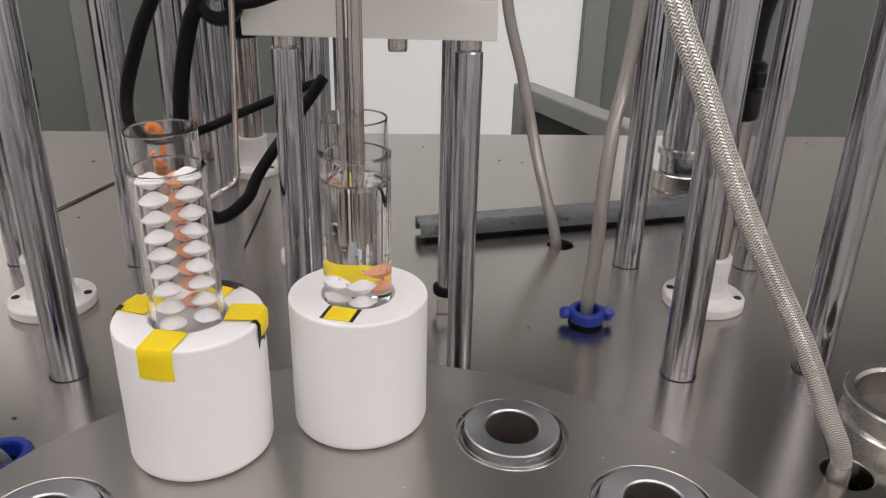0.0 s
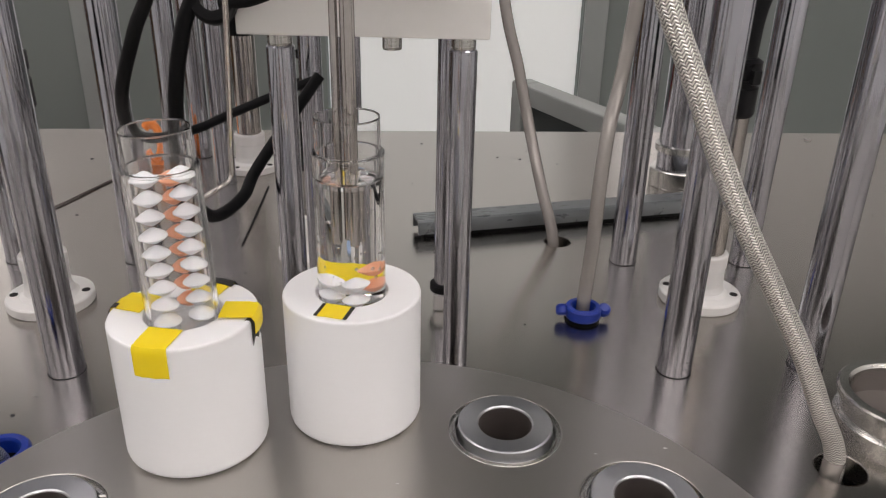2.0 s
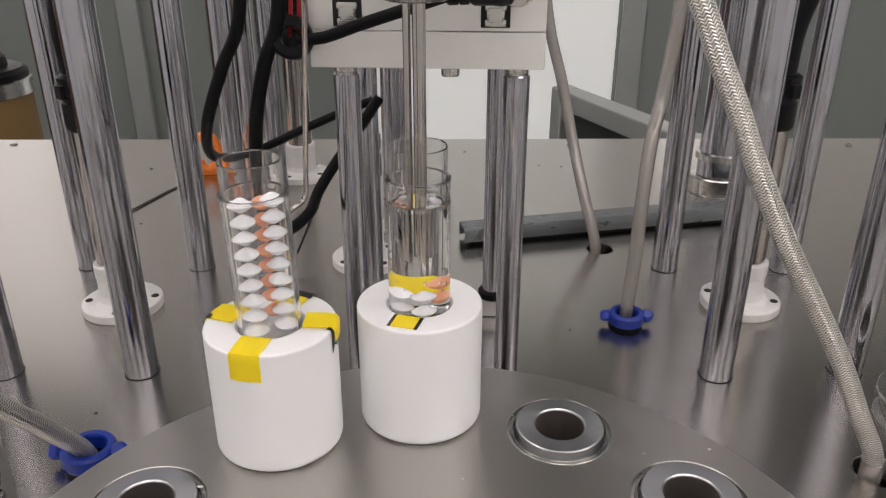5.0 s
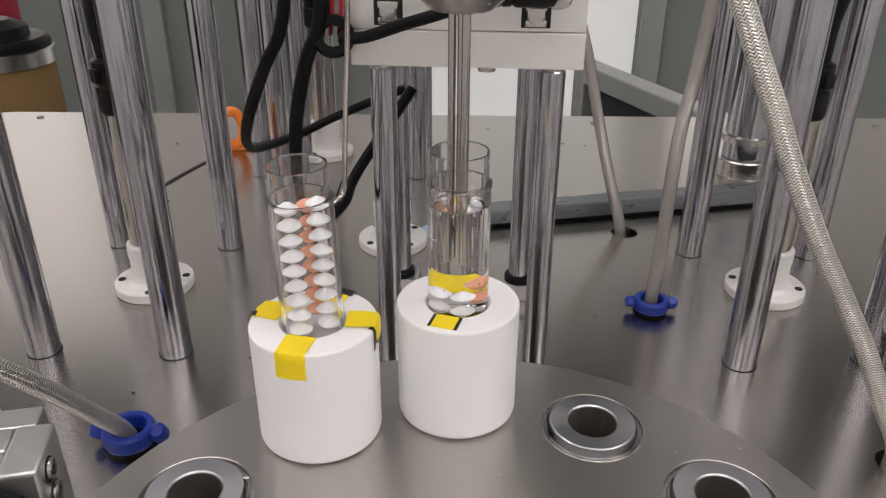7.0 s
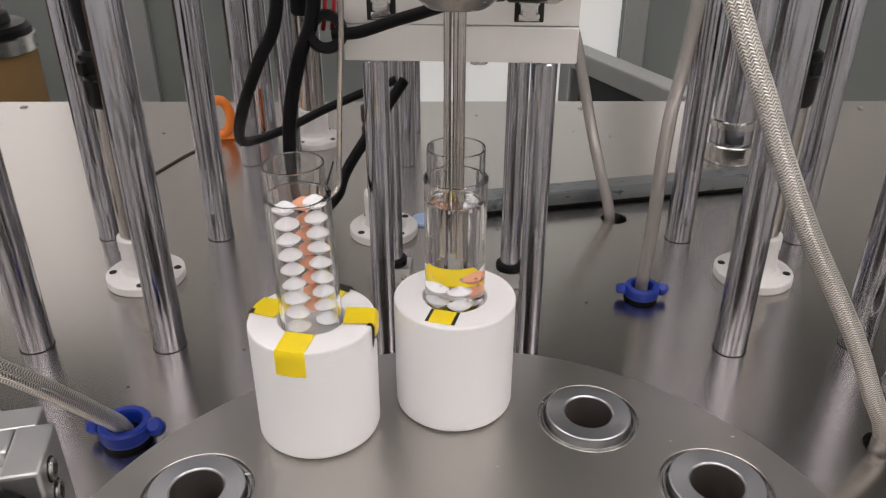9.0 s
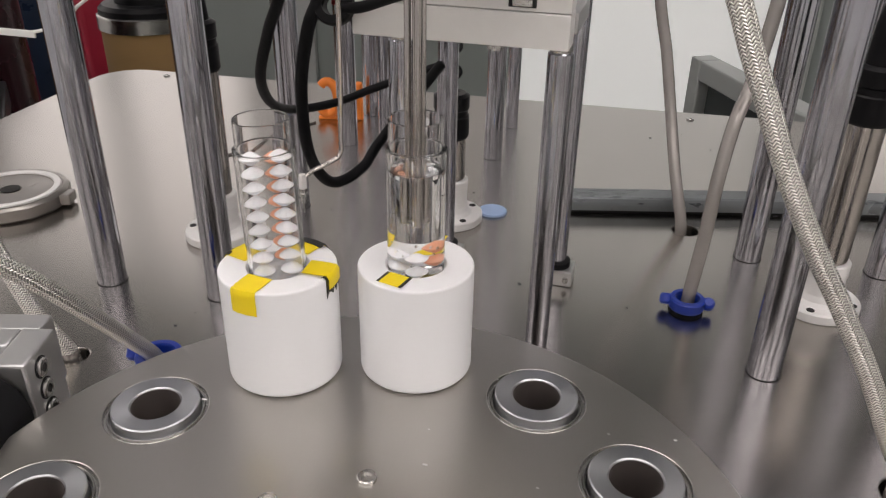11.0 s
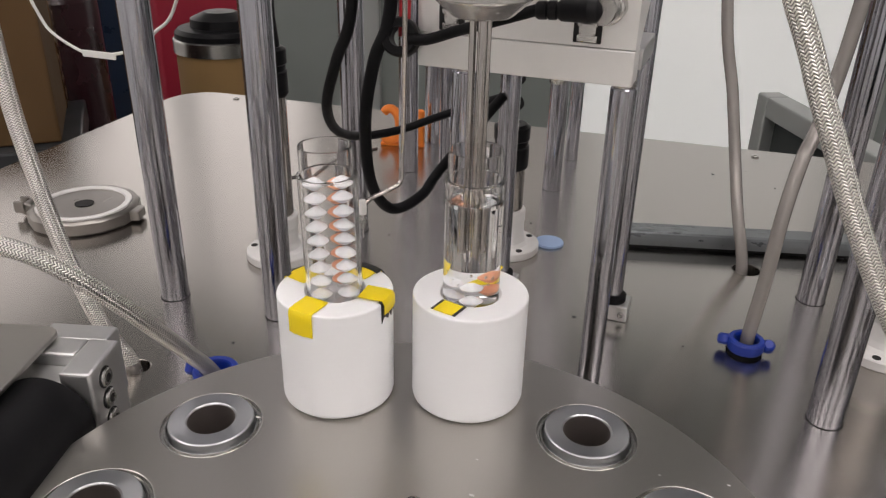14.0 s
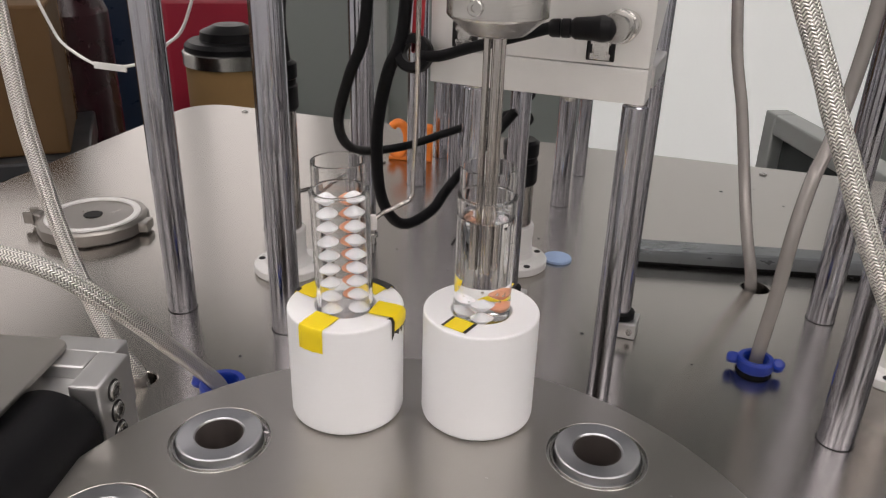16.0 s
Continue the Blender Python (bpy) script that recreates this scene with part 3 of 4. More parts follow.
for s in (-1, 1):
    part("tape_edge", moved(block(0.0084, 0.0013, 0.0003, 0.0001, (0.0164, s * 0.0049, H_CUP + 0.0003), 1), TB), BLACK_TAPE, cup_b, "black tape edge")
part("tape", moved(block(0.0125, 0.0100, 0.0003, 0.0001, (0.0196, 0.0, H_CUP + 0.0004), 1), pose(0, 0, 0, 0, -3, 86)), YELLOW, cup_b, "yellow tape with a lifted corner")

TUBE_Z = CUP_TOP - 0.0050


LEVEL = 0.1735 - TUBE_Z


def test_tube(x, y, label, filled=False, lean=0.0):
    """A clear tube with a thicker lower wall; the filled one is clear right through up to its level."""
    t = thing("test_tube", pose(x, y, TUBE_Z, 0, lean, 0), label, "test tube", "clear tubes")
    h1, h2 = 0.1818 - TUBE_Z, 0.1932 - TUBE_Z
    outside = [(0, 0.0002), (0.0098, 0.0002), (0.0110, 0.0006), (0.0113, 0.0014), (0.0113, h1 - 0.0004), (0.0111, h1), (0.0105, h1), (0.0103, h1 + 0.0003), (0.0103, h2 - 0.0003), (0.0102, h2), (0.0100, h2), (0.0098, h2 - 0.0003)]
    inside = [(0.0098, LEVEL + 0.0006), (0.0095, LEVEL - 0.0001), (0.0083, LEVEL - 0.0006), (0, LEVEL - 0.0008)] if filled else [(0.0098, 0.0022), (0.0092, 0.0016), (0, 0.0016)]
    body = part("tube_wall", lathe(outside + inside, 80, False), GLASS_FULL if filled else GLASS, t)
    rim = part("sleeve_rim", tube_wall(0.01132, 0.0116, h1 - 0.0007, h1 + 0.0001, 72, 0.0001), GLASS, t, "thin shoulder ring where the tube narrows")
    body.visible_shadow = rim.visible_shadow = False
    return t


test_tube(AX, AY, "clear acrylic tube full of stacked white and orange tablets", lean=-1.4)
test_tube(BX, BY, "clear acrylic tube with liquid, bubbles and a few tablets", True)
PILL_R, PILL_H, PILL_PITCH, PILL_C = 0.0040, 0.0027, 0.0058, 0.0056
prof = [(PILL_R * q, PILL_H * (0.05 + 0.95 * (1 - q ** 1.4))) for q in (1.0, 0.97, 0.9, 0.8, 0.66, 0.5, 0.3, 0.0)]
pill_profile = [(r, -z) for r, z in prof[::-1]] + prof
pill_white = simple("tablet", lathe(pill_profile, 28, False), PILL_WHITE, "glossy white biconvex tablet in a clear tube", "tablet", group="tablets")
pill_orange = simple("tablet", lathe(pill_profile, 28, False), PILL_ORANGE, "orange biconvex tablet in a clear tube", "tablet", group="tablets")
used = {0: False, 1: False}


def put_pill(kind, x, y, z, tilt):
    src = (pill_white, pill_orange)[kind]
    m = pose(x, y, z, tilt[0], tilt[1], tilt[2])
    if used[kind]:
        copy_thing(src, m)
    else:
        src.matrix_basis = m
        used[kind] = True


def columns(x, y, rows, turns, lean=0.0):
    """Three stacks of tablets: one orange, two white, at the given turns round the tube's axis."""
    for k, kind in ((0, 1), (1, 0), (2, 0)):
        a = radians(turns[k])
        for i in range(rows - (1 if k == 0 and rows > 4 else 0)):
            z = TUBE_Z + 0.0016 + PILL_H + PILL_PITCH * i + (0.0003 if k == 2 else 0) + (0.0029 if k == 0 else 0)
            put_pill(kind, x + lean * (z - TUBE_Z) + PILL_C * math.cos(a) + rnd.uniform(-1, 1) * 0.00012, y + PILL_C * math.sin(a) + rnd.uniform(-1, 1) * 0.00012, z,
                     (rnd.uniform(-5, 5), rnd.uniform(-5, 5), rnd.uniform(0, 360)))


columns(AX, AY, 9, (84, 236, 4), -0.024)
columns(BX, BY, 2, (25, 195, 290))

liquid = simple("liquid", lathe([(0, 0.0018), (0.0090, 0.0018), (0.0095, 0.0024), (0.0095, LEVEL - 0.0016), (0, LEVEL - 0.0016)], 64, False), LIQUID,
                "clear still liquid filling a tube", "liquid", (BX, BY, TUBE_Z))
liquid.visible_shadow = False
AIR = glass("air_bubble", (1, 1, 1), 0.75)
bub = bmesh.new()
for i in range(34):
    a, z, r = rnd.uniform(0, 360), rnd.uniform(0.012, LEVEL - 0.003), rnd.uniform(0.00025, 0.0006)
    bmesh.ops.create_icosphere(bub, subdivisions=2, radius=r, matrix=Matrix.Translation((0.0088 * math.cos(radians(a)), 0.0088 * math.sin(radians(a)), z)))
bubbles = simple("bubbles", bub, AIR, "small air bubbles clinging inside the liquid", "bubbles", (BX, BY, TUBE_Z), kind="stuff")
bubbles.visible_shadow = False

# ---- lift with suction head ----
PX0, PX1, PY, PZ = -0.0712, 0.0228, 0.2905, 0.2068
PCX, PW = (PX0 + PX1) / 2, PX1 - PX0
lift = thing("lift_carriage", (PCX, PY, 0), "brushed aluminium lift carriage on two bright guide rods", "lift carriage")
part("lower_plate", block(PW, 0.014, 0.0145, 0.0006, (0, 0.007, PZ + 0.00725)), ALU, lift)
up = part("upper_block", moved(prism([(0.0004, PZ + 0.0149), (0.0004, PZ + 0.09), (0.070, PZ + 0.09), (0.070, PZ + 0.065), (0.0135, PZ + 0.0149)], PW - 0.0004), Matrix.Translation((-PW / 2 + 0.0002, 0, 0))), ALU, lift, smooth=0)
part("bearing_plate", block(PW - 0.004, 0.042, 0.010, 0.0008, (0, 0.067, PZ + 0.0021)), ALU_BODY, lift)
for k in range(4):
    part("marking", block(0.0007, 0.0003, 0.0013, 0.0001, (-0.006 + 0.0014 * k, 0.0003, PZ + 0.0285), 1), BLACK_PLASTIC, lift)
for x in (-0.0312, 0.0270):
    # black slab in place of a recess's shaded depth
    pk = part("pocket", block(0.0115, 0.003, 0.0105, 0.0004, (x, 0.0011, PZ + 0.0215)), GAP_SHADE, lift, "square black recess")
    part("insert", join(block(0.0085, 0.0026, 0.0030, 0.0006, (x, 0.0002, PZ + 0.0242)), block(0.0085, 0.0026, 0.0030, 0.0006, (x, 0.0002, PZ + 0.0182)), block(0.0074, 0.0026, 0.0075, 0.0012, (x, 0.0001, PZ + 0.0212))), STEEL, pk)
for x in (-0.0660, 0.0135):
    g = part("guide_rod", round_bar(0.0062, 0.0, PZ - 0.012, 0.0006), CHROME, lift, at=Matrix.Translation((x - PCX, 0.340 - PY, 0)))
    part("bolt_collar", lathe([(0, PZ - 0.012), (0.0052, PZ - 0.012), (0.0054, PZ - 0.011), (0.0054, PZ - 0.0050), (0.0045, PZ - 0.0029), (0, PZ - 0.0029)], 32, False), STEEL, g)
for x, y in ((-0.027, 0.315),):
    part("bolt", lathe([(0, PZ - 0.012), (0.004, PZ - 0.012), (0.0042, PZ - 0.011), (0.0042, PZ - 0.004), (0.0035, PZ - 0.0029), (0, PZ - 0.0029)], 24, False), STEEL, lift, at=Matrix.Translation((x - PCX + 0.01, y - PY + 0.02, 0)))

for x, y in ((0.0065, 0.468), (-0.0775, 0.470)):
    col = thing("guide_column", (x, y, 0), "slim bright guide column in a square clamp block on the table", "guide column", "guide columns")
    part("shaft", round_bar(0.0070, 0.0, ROD_TOP, 0.0006), CHROME, col)
    part("clamp_block", block(0.020, 0.020, 0.012, 0.0012, (0.003, 0, 0.006)), ALU_BODY, col)
    part("seal", lathe([(0.0070, 0.0122), (0.0098, 0.0122), (0.0098, 0.0165), (0.0070, 0.0172)], 40), BLACK_RUBBER, col)
    screw(0.0022, 0.0022, col, pose(0.0085, -0.0098, 0.006, 90, 0, 0))

HZ = 0.2405
head = thing("suction_head", (BX, BY, 0), "turned steel suction head with three thin rods reaching into a tube", "suction head")
part("cone", lathe([(0, HZ), (0.0098, HZ), (0.0106, HZ + 0.0005), (0.0170, HZ + 0.0060), (0.0174, HZ + 0.0066), (0.0174, HZ + 0.045), (0, HZ + 0.045)], 80, False), STEEL, head)
part("arm", block(0.022, 0.068, 0.02, 0.002, (0, 0.040, HZ + 0.034)), ALU, head)
screw(0.0026, 0.0016, head, pose(-0.002, -0.0172, HZ + 0.0105, 90, 0, 0))
for k in range(3):
    a = radians(60 + 120 * k)
    part("rod", round_bar(0.0013, 0.1515, HZ + 0.004, 0.0003, 24), STEEL_THIN, head, at=Matrix.Translation((0.0031 * math.cos(a), 0.0031 * math.sin(a), 0)))
part("rod", round_bar(0.0013, 0.1530, HZ + 0.004, 0.0003, 24), STEEL_THIN, head, at=Matrix.Translation((0.0, 0.0, 0)))

plug = thing("angled_plug", (0.0, 0.0, 0.0), "black right-angled cable plug screwed into the carriage", "cable plug")
p0, p1 = Vector((-0.0156, 0.2774, 0.2400)), Vector((0.0082, 0.2781, 0.2415))
p0.z -= 0.0035
p1.z -= 0.0035
d = (p1 - p0)
bodym = Matrix.Translation(p0) @ d.to_track_quat("Z", "Y").to_matrix().to_4x4()
L = d.length
part("plug_body", lathe([(0, 0), (0.0030, 0), (0.0036, 0.001), (0.0036, 0.004), (0.0030, 0.0045), (0.0037, 0.005), (0.0037, 0.008), (0.0031, 0.0085), (0.0042, 0.010), (0.0046, L * 0.7), (0.0052, L * 0.85), (0.0046, L), (0.0025, L + 0.002), (0, L + 0.0025)], 32, False), BLACK_PLASTIC, plug, at=bodym)
part("coupling_nut", lathe([(0.0, 0.0), (0.0056, 0.0), (0.0060, 0.001), (0.0060, 0.006), (0.0066, 0.0065), (0.0066, 0.0085), (0.0055, 0.009), (0.0055, 0.014), (0, 0.014)], 24, False), STEEL, plug, "knurled steel coupling nut", at=Matrix.Translation(p1 + Vector((0.0015, -0.002, 0.0005))) @ pose(0, 0, 0, -90, 0, -12))

grommet_c = Vector((-0.0768, 0.2853, 0.2194))
grom = thing("cable_grommet", Matrix.Translation(grommet_c) @ pose(0, 0, 0, 75, 0, 10), "black round cable grommet with wires through it", "grommet")
part("ring", lathe([(0.0042, -0.005), (0.0075, -0.005), (0.0085, -0.003), (0.0085, 0.003), (0.0075, 0.005), (0.0042, 0.005)], 40), BLACK_RUBBER, grom)
for dx in (-0.002, 0.0015):
    simple("red_wire", sweep([grommet_c + Vector((dx, 0.004, 0)), grommet_c + Vector((dx + 0.002, 0, 0.008)), grommet_c + Vector((dx + 0.003, -0.001, 0.02)), grommet_c + Vector((dx + 0.003, 0.002, 0.05))], 0.0009, 10, 0.002), RED_WIRE, "thin red wire leaving a black grommet", "wire", group="red wires")
simple("black_cable", sweep([grommet_c + Vector((0.003, -0.003, 0.0)), Vector((-0.0636, 0.2818, 0.2201)), Vector((-0.0486, 0.2784, 0.2256)), Vector((-0.0354, 0.2749, 0.2302)), p0], 0.0024, 12, 0.003), BLACK_RUBBER, "black cable passing behind the suction head to a plug", "cable", group="head cables")
simple("black_cable", sweep([(-0.0860, 0.2653, 0.2733), (-0.0912, 0.2663, 0.2298), (-0.1019, 0.2729, 0.2097), (-0.1157, 0.2872, 0.1840), (-0.1287, 0.3209, 0.1604), (-0.1341, 0.3596, 0.1455), (-0.1248, 0.3929, 0.1408), (-0.1077, 0.4080, 0.1464), (-0.0845, 0.4136, 0.1557), (-0.0652, 0.4161, 0.1631)], 0.0025, 14, 0.004), BLACK_RUBBER, "thick black cable bent in a sharp loop", "cable", group="head cables")
simple("black_cable", sweep([(-0.0775, 0.2832, 0.2734), (-0.0807, 0.2822, 0.2288), (-0.0876, 0.2811, 0.2095), (-0.0956, 0.2869, 0.1797), Vector((-0.0994, 0.2996, 0.1433)), Vector((-0.0969, 0.3191, 0.1221)), Vector((-0.0882, 0.3388, 0.1239)), Vector((-0.0844, 0.3583, 0.1333)), (-0.0571, 0.3833, 0.1723)], 0.0029, 14, 0.004), BLACK_RUBBER, "thick black cable hanging in a loop", "cable", group="head cables")
dosing = thing("dosing_tube", (0, 0, 0), "thin bent steel dosing tube with a white luer tip", "dosing tube")
e1, e2 = Vector((-0.0854, 0.2708, 0.1484)), Vector((-0.0877, 0.2659, 0.1460))
part("bent_tube", sweep([(-0.0647, 0.2621, 0.2730), (-0.0671, 0.2671, 0.2314), (-0.0713, 0.2759, 0.1947), (-0.0740, 0.2798, 0.1667), Vector((-0.0755, 0.2818, 0.1543)), Vector((-0.0791, 0.2759, 0.1515)), e1, e2], 0.0011, 12, 0.002), STEEL_THIN, dosing)
part("luer_tip", lathe([(0, 0.003), (0.0014, 0.0028), (0.0019, 0.0), (0.0018, -0.004), (0, -0.0042)], 20, False), WHITE_ABS, dosing, "white plastic luer tip", at=Matrix.Translation(e2))
part("needle_hub", lathe([(0, -0.004), (0.0014, -0.0042), (0.0014, -0.006), (0.0024, -0.0062), (0.0024, -0.0076), (0.0013, -0.008), (0.0013, -0.011), (0.0004, -0.0115), (0.0004, -0.016), (0, -0.016)], 16, False), STEEL, dosing, at=Matrix.Translation(e2))

# ---- hoses ----
HOSES = (
    ("steel-braided hose rising from a hole in the table", 0.0049, [(0.200, 0.306, -0.03), (0.2005, 0.306, 0.008), (0.187, 0.305, 0.037), (0.171, 0.304, 0.069), (0.152, 0.303, 0.101), (0.134, 0.300, 0.130),
     (0.1141, 0.298, 0.167), (0.1033, 0.298, 0.190), (0.0931, 0.300, 0.211), (0.0864, 0.302, 0.2265), (0.075, 0.305, 0.250), (0.062, 0.306, 0.28)]),
    ("steel-braided hose in a blue hole clip", 0.0047, [(-0.199, 0.289, -0.02), (-0.2005, 0.287, 0.008), (-0.204, 0.272, 0.032), (-0.2075, 0.254, 0.057), (-0.2125, 0.236, 0.082), (-0.2240, 0.219, 0.106), (-0.2445, 0.209, 0.1195), (-0.2840, 0.199, 0.1245)]),
    ("steel-braided hose rising from a small table hole", 0.0049, [(-0.258, 0.286, -0.02), (-0.2605, 0.284, 0.004), (-0.2655, 0.282, 0.015), (-0.275, 0.28, 0.032), (-0.288, 0.28, 0.065), (-0.298, 0.28, 0.100), (-0.304, 0.28, 0.133),
     (-0.308, 0.28, 0.159), (-0.310, 0.28, 0.19), (-0.312, 0.28, 0.25)]))
for label, r, pts in HOSES:
    hose = thing("braided_hose", pts[0], label, "hose", "braided hoses")
    local = [Vector(p) - Vector(pts[0]) for p in pts]
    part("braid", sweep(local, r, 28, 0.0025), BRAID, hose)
    part("inner_tube", sweep([local[0], local[1] * 0.4 + local[0] * 0.6, local[1]], r * 1.06, 20, 0.003), GREY_TUBE, hose, "clear plastic sleeve round the foot")
simple("grey_tube", sweep([(0.0990, 0.453, -0.02), (0.0992, 0.457, 0.006), (0.1028, 0.465, 0.048), (0.1052, 0.474, 0.090), (0.110, 0.488, 0.124), (0.1165, 0.502, 0.145), (0.123, 0.511, 0.192), (0.127, 0.515, 0.26)], 0.0046, 18, 0.005), GREY_TUBE, "grey translucent tube rising from a blue hole clip", "tube", group="grey tubes")
simple("grey_tube", sweep([(0.0935, 0.580, -0.02), (0.0925, 0.581, 0.005), (0.0825, 0.597, 0.040), (0.0735, 0.619, 0.076), (0.065, 0.634, 0.113), (0.0605, 0.640, 0.132), (0.050, 0.650, 0.17), (0.040, 0.660, 0.23)], 0.0047, 18, 0.005), GREY_TUBE, "grey translucent tube rising from a table hole", "tube", group="grey tubes")


def hole_clip(x, y, turn, tilt=0, size=0.86):
    c = thing("hole_clip", pose(x, y, 0.0, tilt, 0, turn) @ Matrix.Scale(size, 4), "blue plastic winged clip round a hose in a table hole", "hose clip", "blue hose clips")
    part("collar", lathe([(0.0085, -0.003), (0.0122, -0.003), (0.0122, 0.004), (0.0085, 0.004)], 32), BLACK_RUBBER, c)
    part("ring", lathe([(0.0088, 0.003), (0.0128, 0.003), (0.0138, 0.005), (0.0138, 0.011), (0.0126, 0.0125), (0.0096, 0.0125), (0.0088, 0.011)], 40), BLUE, c)
    for a in (-6, 174):
        wing = join(block(0.009, 0.0062, 0.007, 0.0022, (0.0138, 0, 0.0078), 3), moved(round_bar(0.0048, -0.0042, 0.0042, 0.0016, 24), Matrix.Translation((0.0162, 0, 0.0085)) @ pose(0, 0, 0, 35, 0, 0)))
        part("wing", moved(wing, pose(0, 0, 0, 0, 0, a)), BLUE, c)
    return c


hole_clip(0.0985, 0.452, 8)
hole_clip(-0.2005, 0.289, 8, 0, 1.0)
simple("rubber_pad", lathe([(0, 0), (0.012, 0), (0.0125, 0.0008), (0.0118, 0.0022), (0, 0.0026)], 14, False), PALE_BLUE, "small pale blue rubber pad on the table", "pad", (-0.062, 0.565, 0.0))

# ---- loose parts on the table ----
cap = thing("clamp_cap", pose(-0.456, 0.456, 0.0, 0, 0, 20), "round steel clamp cap with a white seal lying on the table", "clamp cap")
part("body", lathe([(0, 0), (0.044, 0), (0.0465, 0.002), (0.0465, 0.011), (0.044, 0.013), (0.0415, 0.0132), (0.0405, 0.0125), (0.009, 0.0125), (0.0075, 0.0115), (0.0075, 0.004), (0, 0.004)], 14, False), STEEL_CAST, cap)
part("seal", lathe([(0.0338, 0.0126), (0.0342, 0.0140), (0.0350, 0.0144), (0.0385, 0.0144), (0.0395, 0.0140), (0.0398, 0.0126)], 72), WHITE_ABS, cap, "white ring seal")
# black disc over the bore puts in its shade
part("bore", lathe([(0, 0.0128), (0.0080, 0.0128), (0.0080, 0.0131), (0, 0.0131)], 32, False), GAP_SHADE, cap)
nut = part("wing_nut", moved(round_bar(0.006, -0.006, 0.006, 0.001, 24), Matrix.Translation((-0.050, 0.001, 0.007)) @ pose(0, 0, 0, 90, 0, 0)), STEEL_CAST, cap)
for s in (-1, 1):
    part("wing", moved(block(0.009, 0.003, 0.011, 0.0013, (-0.055, s * 0.006, 0.010)), pose(0, 0, 0, 0, 0, 0)), STEEL_CAST, nut)
part("hinge", block(0.012, 0.016, 0.009, 0.0015, (0.046, -0.004, 0.0065)), STEEL_CAST, cap)

ferrule = thing("ring_ferrule", (0.256, 0.349, 0), "wide open steel ring ferrule on the table", "ferrule")
part("ring", lathe([(0.0275, 0.0), (0.0335, 0.0), (0.0335, 0.002), (0.0305, 0.004), (0.0305, 0.012), (0.0345, 0.014), (0.0345, 0.017), (0.0335, 0.018), (0.0290, 0.018), (0.0275, 0.016)], 72), STEEL, ferrule)
# dark disc stands in for the shaded hole inside the ring
part("bottom", lathe([(0, 0.0006), (0.0275, 0.0006), (0.0275, 0.0012), (0, 0.0012)], 48, False), STEEL_DARK, ferrule)

bar = thing("metal_profile", pose(-0.016, 0.577, 0, 0, 0, 15.8), "grey metal channel profile lying across the table", "metal profile")
part("channel", prism([(0, 0.0036), (0.0024, 0.0036), (0.0024, 0.0125), (0.0196, 0.0125), (0.0196, 0.0036), (0.022, 0.0036), (0.022, 0.0136), (0.0205, 0.015), (0.0030, 0.015), (0.0012, 0.0138), (0.0004, 0.0110), (0, 0.0085)], 0.31), BAR_GREY, bar, smooth=0)
# black strips that stand in for the shadow gap under the profile
part("foot", block(0.30, 0.018, 0.0035, 0.0005, (0.155, 0.011, 0.00185)), BLACK_RUBBER, bar)
part("foot", block(0.30, 0.004, 0.0088, 0.0005, (0.155, 0.011, 0.0080)), BLACK_RUBBER, bar)

hook = thing("orange_clip", pose(-0.292, 0.748, 0, 0, 0, 14), "bright orange plastic ring clip standing on the table", "clip")
arc = [(0.0105 * math.cos(radians(a)), 0, 0.024 + 0.0185 * math.sin(radians(a))) for a in range(-150, 131, 20)]
part("ring", sweep(arc, 0.0050, 14, 0.002), ORANGE, hook)
part("tail", block(0.010, 0.009, 0.043, 0.003, (0.034, 0.0, 0.0215), 3), ORANGE, hook)
part("foot", block(0.050, 0.007, 0.004, 0.0015, (0.014, 0, 0.002), 3), ORANGE, hook)

simple("loose_wire", sweep([(-0.345, 0.60, 0.001), (-0.332, 0.632, 0.0012), (-0.314, 0.697, 0.001), (-0.300, 0.730, 0.001)], 0.001, 8, 0.006), STEEL_DARK, "thin stiff wire lying on the table", "wire", group="loose wires")
simple("loose_wire", sweep([(-0.1541, 0.5564, 0.0006), (-0.158, 0.62, 0.0012), (-0.1634, 0.6904, 0.0006)], 0.0007, 8, 0.006), BLACK_RUBBER, "thin black wire lying on the table", "wire", group="loose wires")
specks = bmesh.new()
for i in range(46):
    x, y = rnd.uniform(-0.5, 0.4), rnd.uniform(0.28, 0.85)
    s = rnd.choice((0.0006, 0.0008, 0.0011, 0.0016))
    bmesh.ops.create_icosphere(specks, subdivisions=1, radius=s, matrix=Matrix.Translation((x, y, 0.0002)) @ Matrix.Diagonal((rnd.uniform(0.7, 1.8), 1, 0.35, 1)))
simple("specks", specks, DARK, "dark crumbs of dirt scattered on the table", "dirt", kind="stuff")
crumbs = bmesh.new()
for i in range(22):
    a, q = rnd.uniform(0, 6.283), rnd.uniform(0.04, 0.135)
    bmesh.ops.create_icosphere(crumbs, subdivisions=1, radius=rnd.choice((0.0003, 0.0004, 0.0006)), matrix=Matrix.Translation((CX + q * math.cos(a), CY + q * math.sin(a), DIAL_TOP + 0.0001)) @ Matrix.Diagonal((rnd.uniform(0.6, 2.4), 1, 0.35, 1)))
simple("crumbs", crumbs, WHITE_ABS, "pale tablet crumbs on the dial plate", "crumbs", kind="stuff")

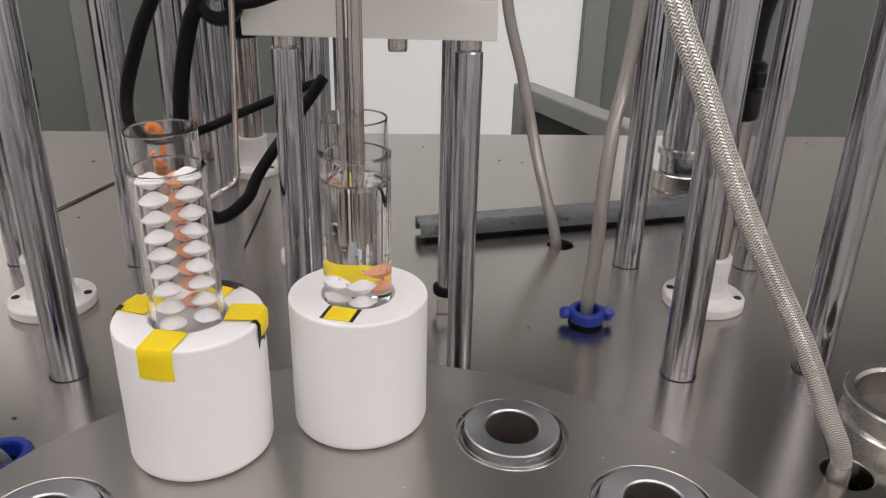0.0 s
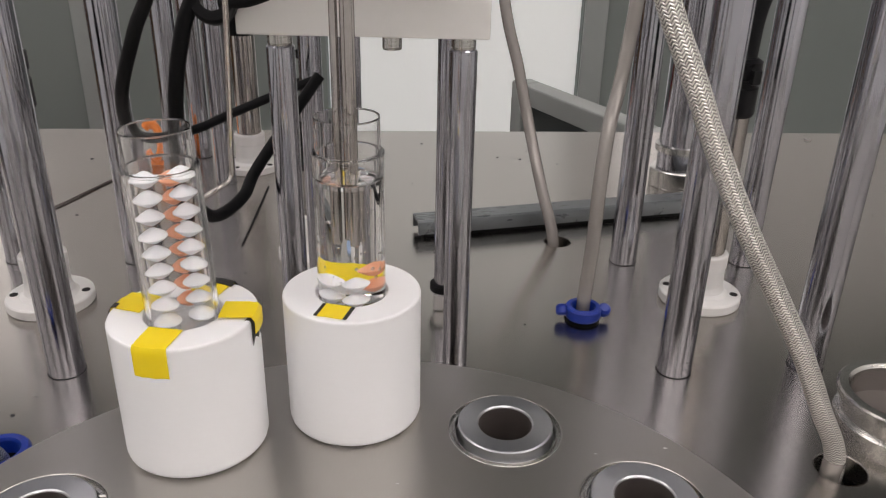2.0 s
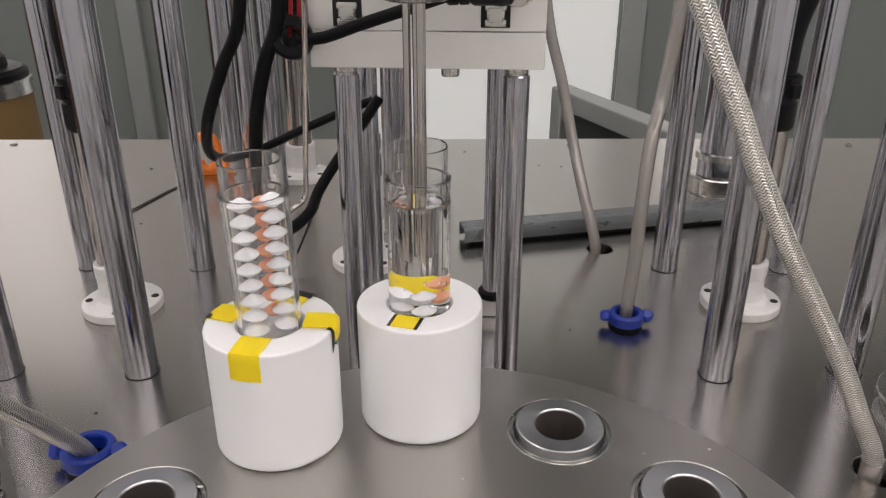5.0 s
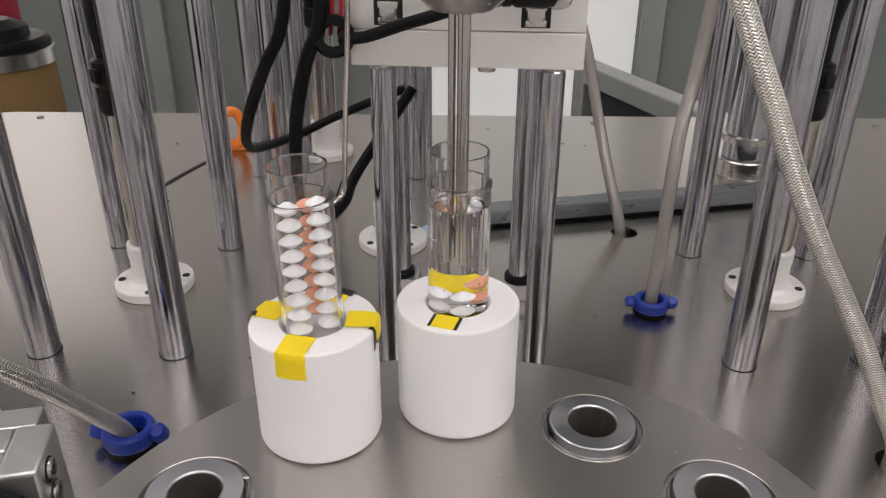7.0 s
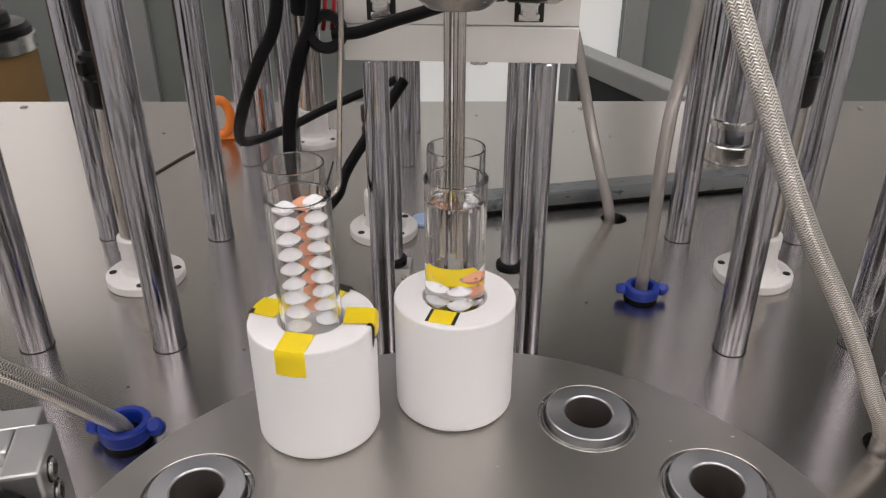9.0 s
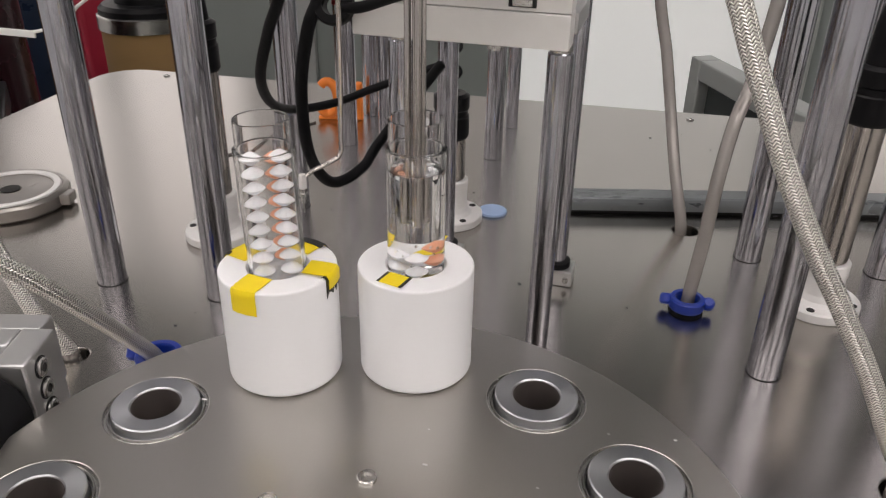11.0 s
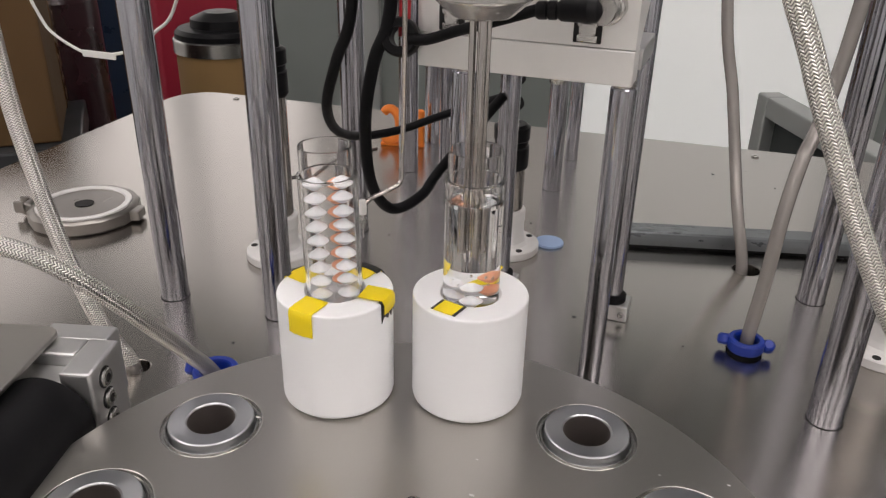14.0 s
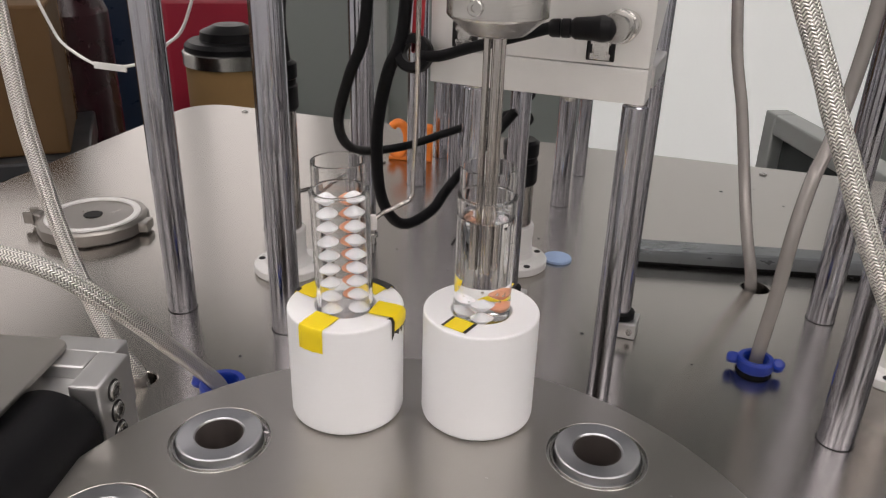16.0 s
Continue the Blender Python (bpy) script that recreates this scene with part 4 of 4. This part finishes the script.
# ---- actuator beside the dial ----
act = thing("linear_actuator", pose(-0.1585, 0.1675, 0.1030, 0, 0, 16.2), "aluminium linear actuator with a black round body on a bracket", "actuator")
eb = part("end_block", block(0.013, 0.0265, 0.040, 0.0012, (-0.0065, 0.00475, -0.020)), ALU_BODY, act)
part("side_block", block(0.020, 0.013, 0.038, 0.0012, (-0.0231, 0.0114, -0.0192)), ALU_BODY, act)
part("side_block", block(0.020, 0.0135, 0.034, 0.0012, (-0.0231, -0.00195, -0.0222)), ALU_BODY, act)
for z in (-0.0078, -0.0180, -0.0282):
    part("screw", lathe([(0, 0), (0.0040, 0), (0.0040, 0.0012), (0.0034, 0.0016), (0.0019, 0.0016), (0.0019, 0.0006), (0, 0.0006)], 24, False), STEEL, eb, at=pose(0.0, 0.002, z, 0, 90, 0))
    # black plug and ring put in the shade in and round the screw
    part("socket", moved(round_bar(0.0021, 0.0, 0.0009, 0.0001, 6), pose(0.0, 0.002, z, 0, 90, 0)), GAP_SHADE, eb)
    part("counterbore_shade", moved(lathe([(0.0041, 0.0), (0.0047, 0.0), (0.0047, 0.0003), (0.0041, 0.0003)], 32), pose(0.0, 0.002, z, 0, 90, 0)), GAP_SHADE, eb)
part("body_tube", moved(round_bar(0.0200, 0.0090, 0.26, 0.001, 64), pose(-0.0205, 0, -0.0212, 90, 0, 0)), BLACK_PLASTIC, act, "black glossy round body")
part("rear_block", block(0.030, 0.012, 0.032, 0.001, (-0.022, 0.0255, -0.018)), ALU_BODY, act)
part("cover_plate", pierced_plate(rounded_rect(-0.105, -0.22, -0.0265, 0.0205, 0.006), [], 0.0004, 0.0028, 0.0006), STEEL_DIAL, act, "thin satin steel cover plate")
part("rail", block(0.05, 0.20, 0.030, 0.001, (-0.065, -0.09, -0.0155)), ALU_BODY, act)
part("bracket", block(0.044, 0.034, 0.0735, 0.002, (-0.062, 0.0, -0.0667)), ALU_BODY, act)

# ---- behind the table ----
cab = thing("control_cabinet", pose(0.113, 1.215, FLOOR_Z, 0, 0, -62.5), "grey metal cabinet panel with a dark window behind the table", "cabinet")
CH = -0.004 - FLOOR_Z
part("frame", join(block(0.030, 0.035, CH, 0.003, (0.015, 0, CH / 2)), block(0.27, 0.035, 0.030, 0.003, (0.165, 0, CH - 0.015)), block(0.030, 0.035, CH, 0.003, (0.315, 0, CH / 2)), block(0.27, 0.035, 0.05, 0.003, (0.165, 0, 0.025))), FRAME_GREY, cab)
part("window", block(0.27, 0.008, CH - 0.08, 0, (0.165, 0.006, CH / 2 + 0.01)), SCREEN, cab, smooth=0)

bench = thing("side_bench", (-0.95, 1.35, FLOOR_Z), "low dark painted side bench behind the machine table", "bench")
part("top", block(0.70, 0.50, 0.03, 0.004, (0, 0, 0.585)), DARK, bench)
for sx in (-1, 1):
    for sy in (-1, 1):
        part("leg", block(0.04, 0.04, 0.57, 0.003, (sx * 0.31, sy * 0.21, 0.285)), DARK, bench)
BT = FLOOR_Z + 0.60
drum = thing("fibre_drum", (-0.878, 1.26, BT + 0.0005), "brown fibre drum with a dark lid and steel band", "drum")
part("body", lathe([(0, 0), (0.086, 0), (0.088, 0.002), (0.088, 0.268), (0, 0.268)], 56, False), CARD, drum)
part("band", lathe([(0.088, 0.256), (0.092, 0.258), (0.092, 0.282), (0.088, 0.284)], 56), STEEL, drum)
part("lid", lathe([(0, 0.269), (0.0875, 0.269), (0.0875, 0.294), (0.080, 0.301), (0.058, 0.303), (0.056, 0.318), (0.030, 0.330), (0, 0.331)], 56, False), BLACK_PLASTIC, drum)
rb = thing("red_bin", pose(-1.22, 1.66, FLOOR_Z, 0, 0, 36), "tall red plastic bin with a black handle on the floor", "bin")
part("body", block(0.24, 0.20, 0.93, 0.02, (0, 0, 0.465), 3), RED, rb)
part("handle", block(0.07, 0.03, 0.05, 0.006, (0.05, -0.112, 0.80), 2), BLACK_PLASTIC, rb)
cbox = thing("cardboard_box", pose(-1.10, 0.76, -0.07, 0, 0, 42), "large closed brown cardboard box", "box")
part("carton", block(0.45, 0.40, 0.20, 0.004, (0, 0, 0.10)), CARD_SHADED, cbox)
part("packing_tape", block(0.452, 0.05, 0.202, 0.002, (0, 0, 0.1012)), surface("packing_tape", (0.13, 0.070, 0.026), 0.25), cbox)
# Added stand; its near-black colour puts in the shade below the box.
stand_b = thing("box_stand", pose(-1.10, 0.76, FLOOR_Z, 0, 0, 42), "added near-black stand for the shade under a cardboard box", "stand")
part("top", block(0.50, 0.45, 0.04, 0.004, (0, 0, 0.809)), DARK, stand_b)
part("body", block(0.46, 0.41, 0.789, 0.006, (0, 0, 0.3945)), DARK, stand_b)
tank = thing("maroon_tank", (-1.0, 0.98, FLOOR_Z), "dark maroon enamelled tank standing on the floor", "tank")
part("shell", lathe([(0, 0), (0.066, 0), (0.07, 0.01), (0.07, 0.98), (0.055, 1.02), (0, 1.03)], 48, False), MAROON, tank)
part("foot_ring", lathe([(0.0702, 0.0), (0.078, 0.0), (0.078, 0.03), (0.0702, 0.03)], 48), DARK, tank)
bc = thing("blue_cabinet", pose(-1.42, 1.52, FLOOR_Z, 0, 0, 42), "narrow dark blue steel cabinet on the floor", "cabinet")
part("body", block(0.13, 0.2, 1.0, 0.006, (0, 0, 0.50)), NAVY, bc)
part("door", block(0.11, 0.012, 0.92, 0.003, (0, -0.107, 0.50)), NAVY, bc)
loop = thing("white_cable_loop", (0, 0, 0), "thin white cable loop with a flat white tag", "cable")
part("cable", sweep([(-0.6374, 0.5873, 0.2089), (-0.6229, 0.6009, 0.1434), (-0.6091, 0.6034, 0.1215), (-0.5671, 0.6019, 0.1053), (-0.5289, 0.5979, 0.1090), (-0.4920, 0.5931, 0.1205), (-0.4650, 0.5883, 0.1385), (-0.4380, 0.5832, 0.1593), (-0.3836, 0.5507, 0.2276), (-0.3208, 0.5000, 0.2939), (-0.2984, 0.4796, 0.3215)], 0.0016, 10, 0.005), WHITE_CABLE, loop)
part("tag", block(0.042, 0.002, 0.007, 0.0008, (-0.5474, 0.5971, 0.1069)), WHITE_CABLE, loop)
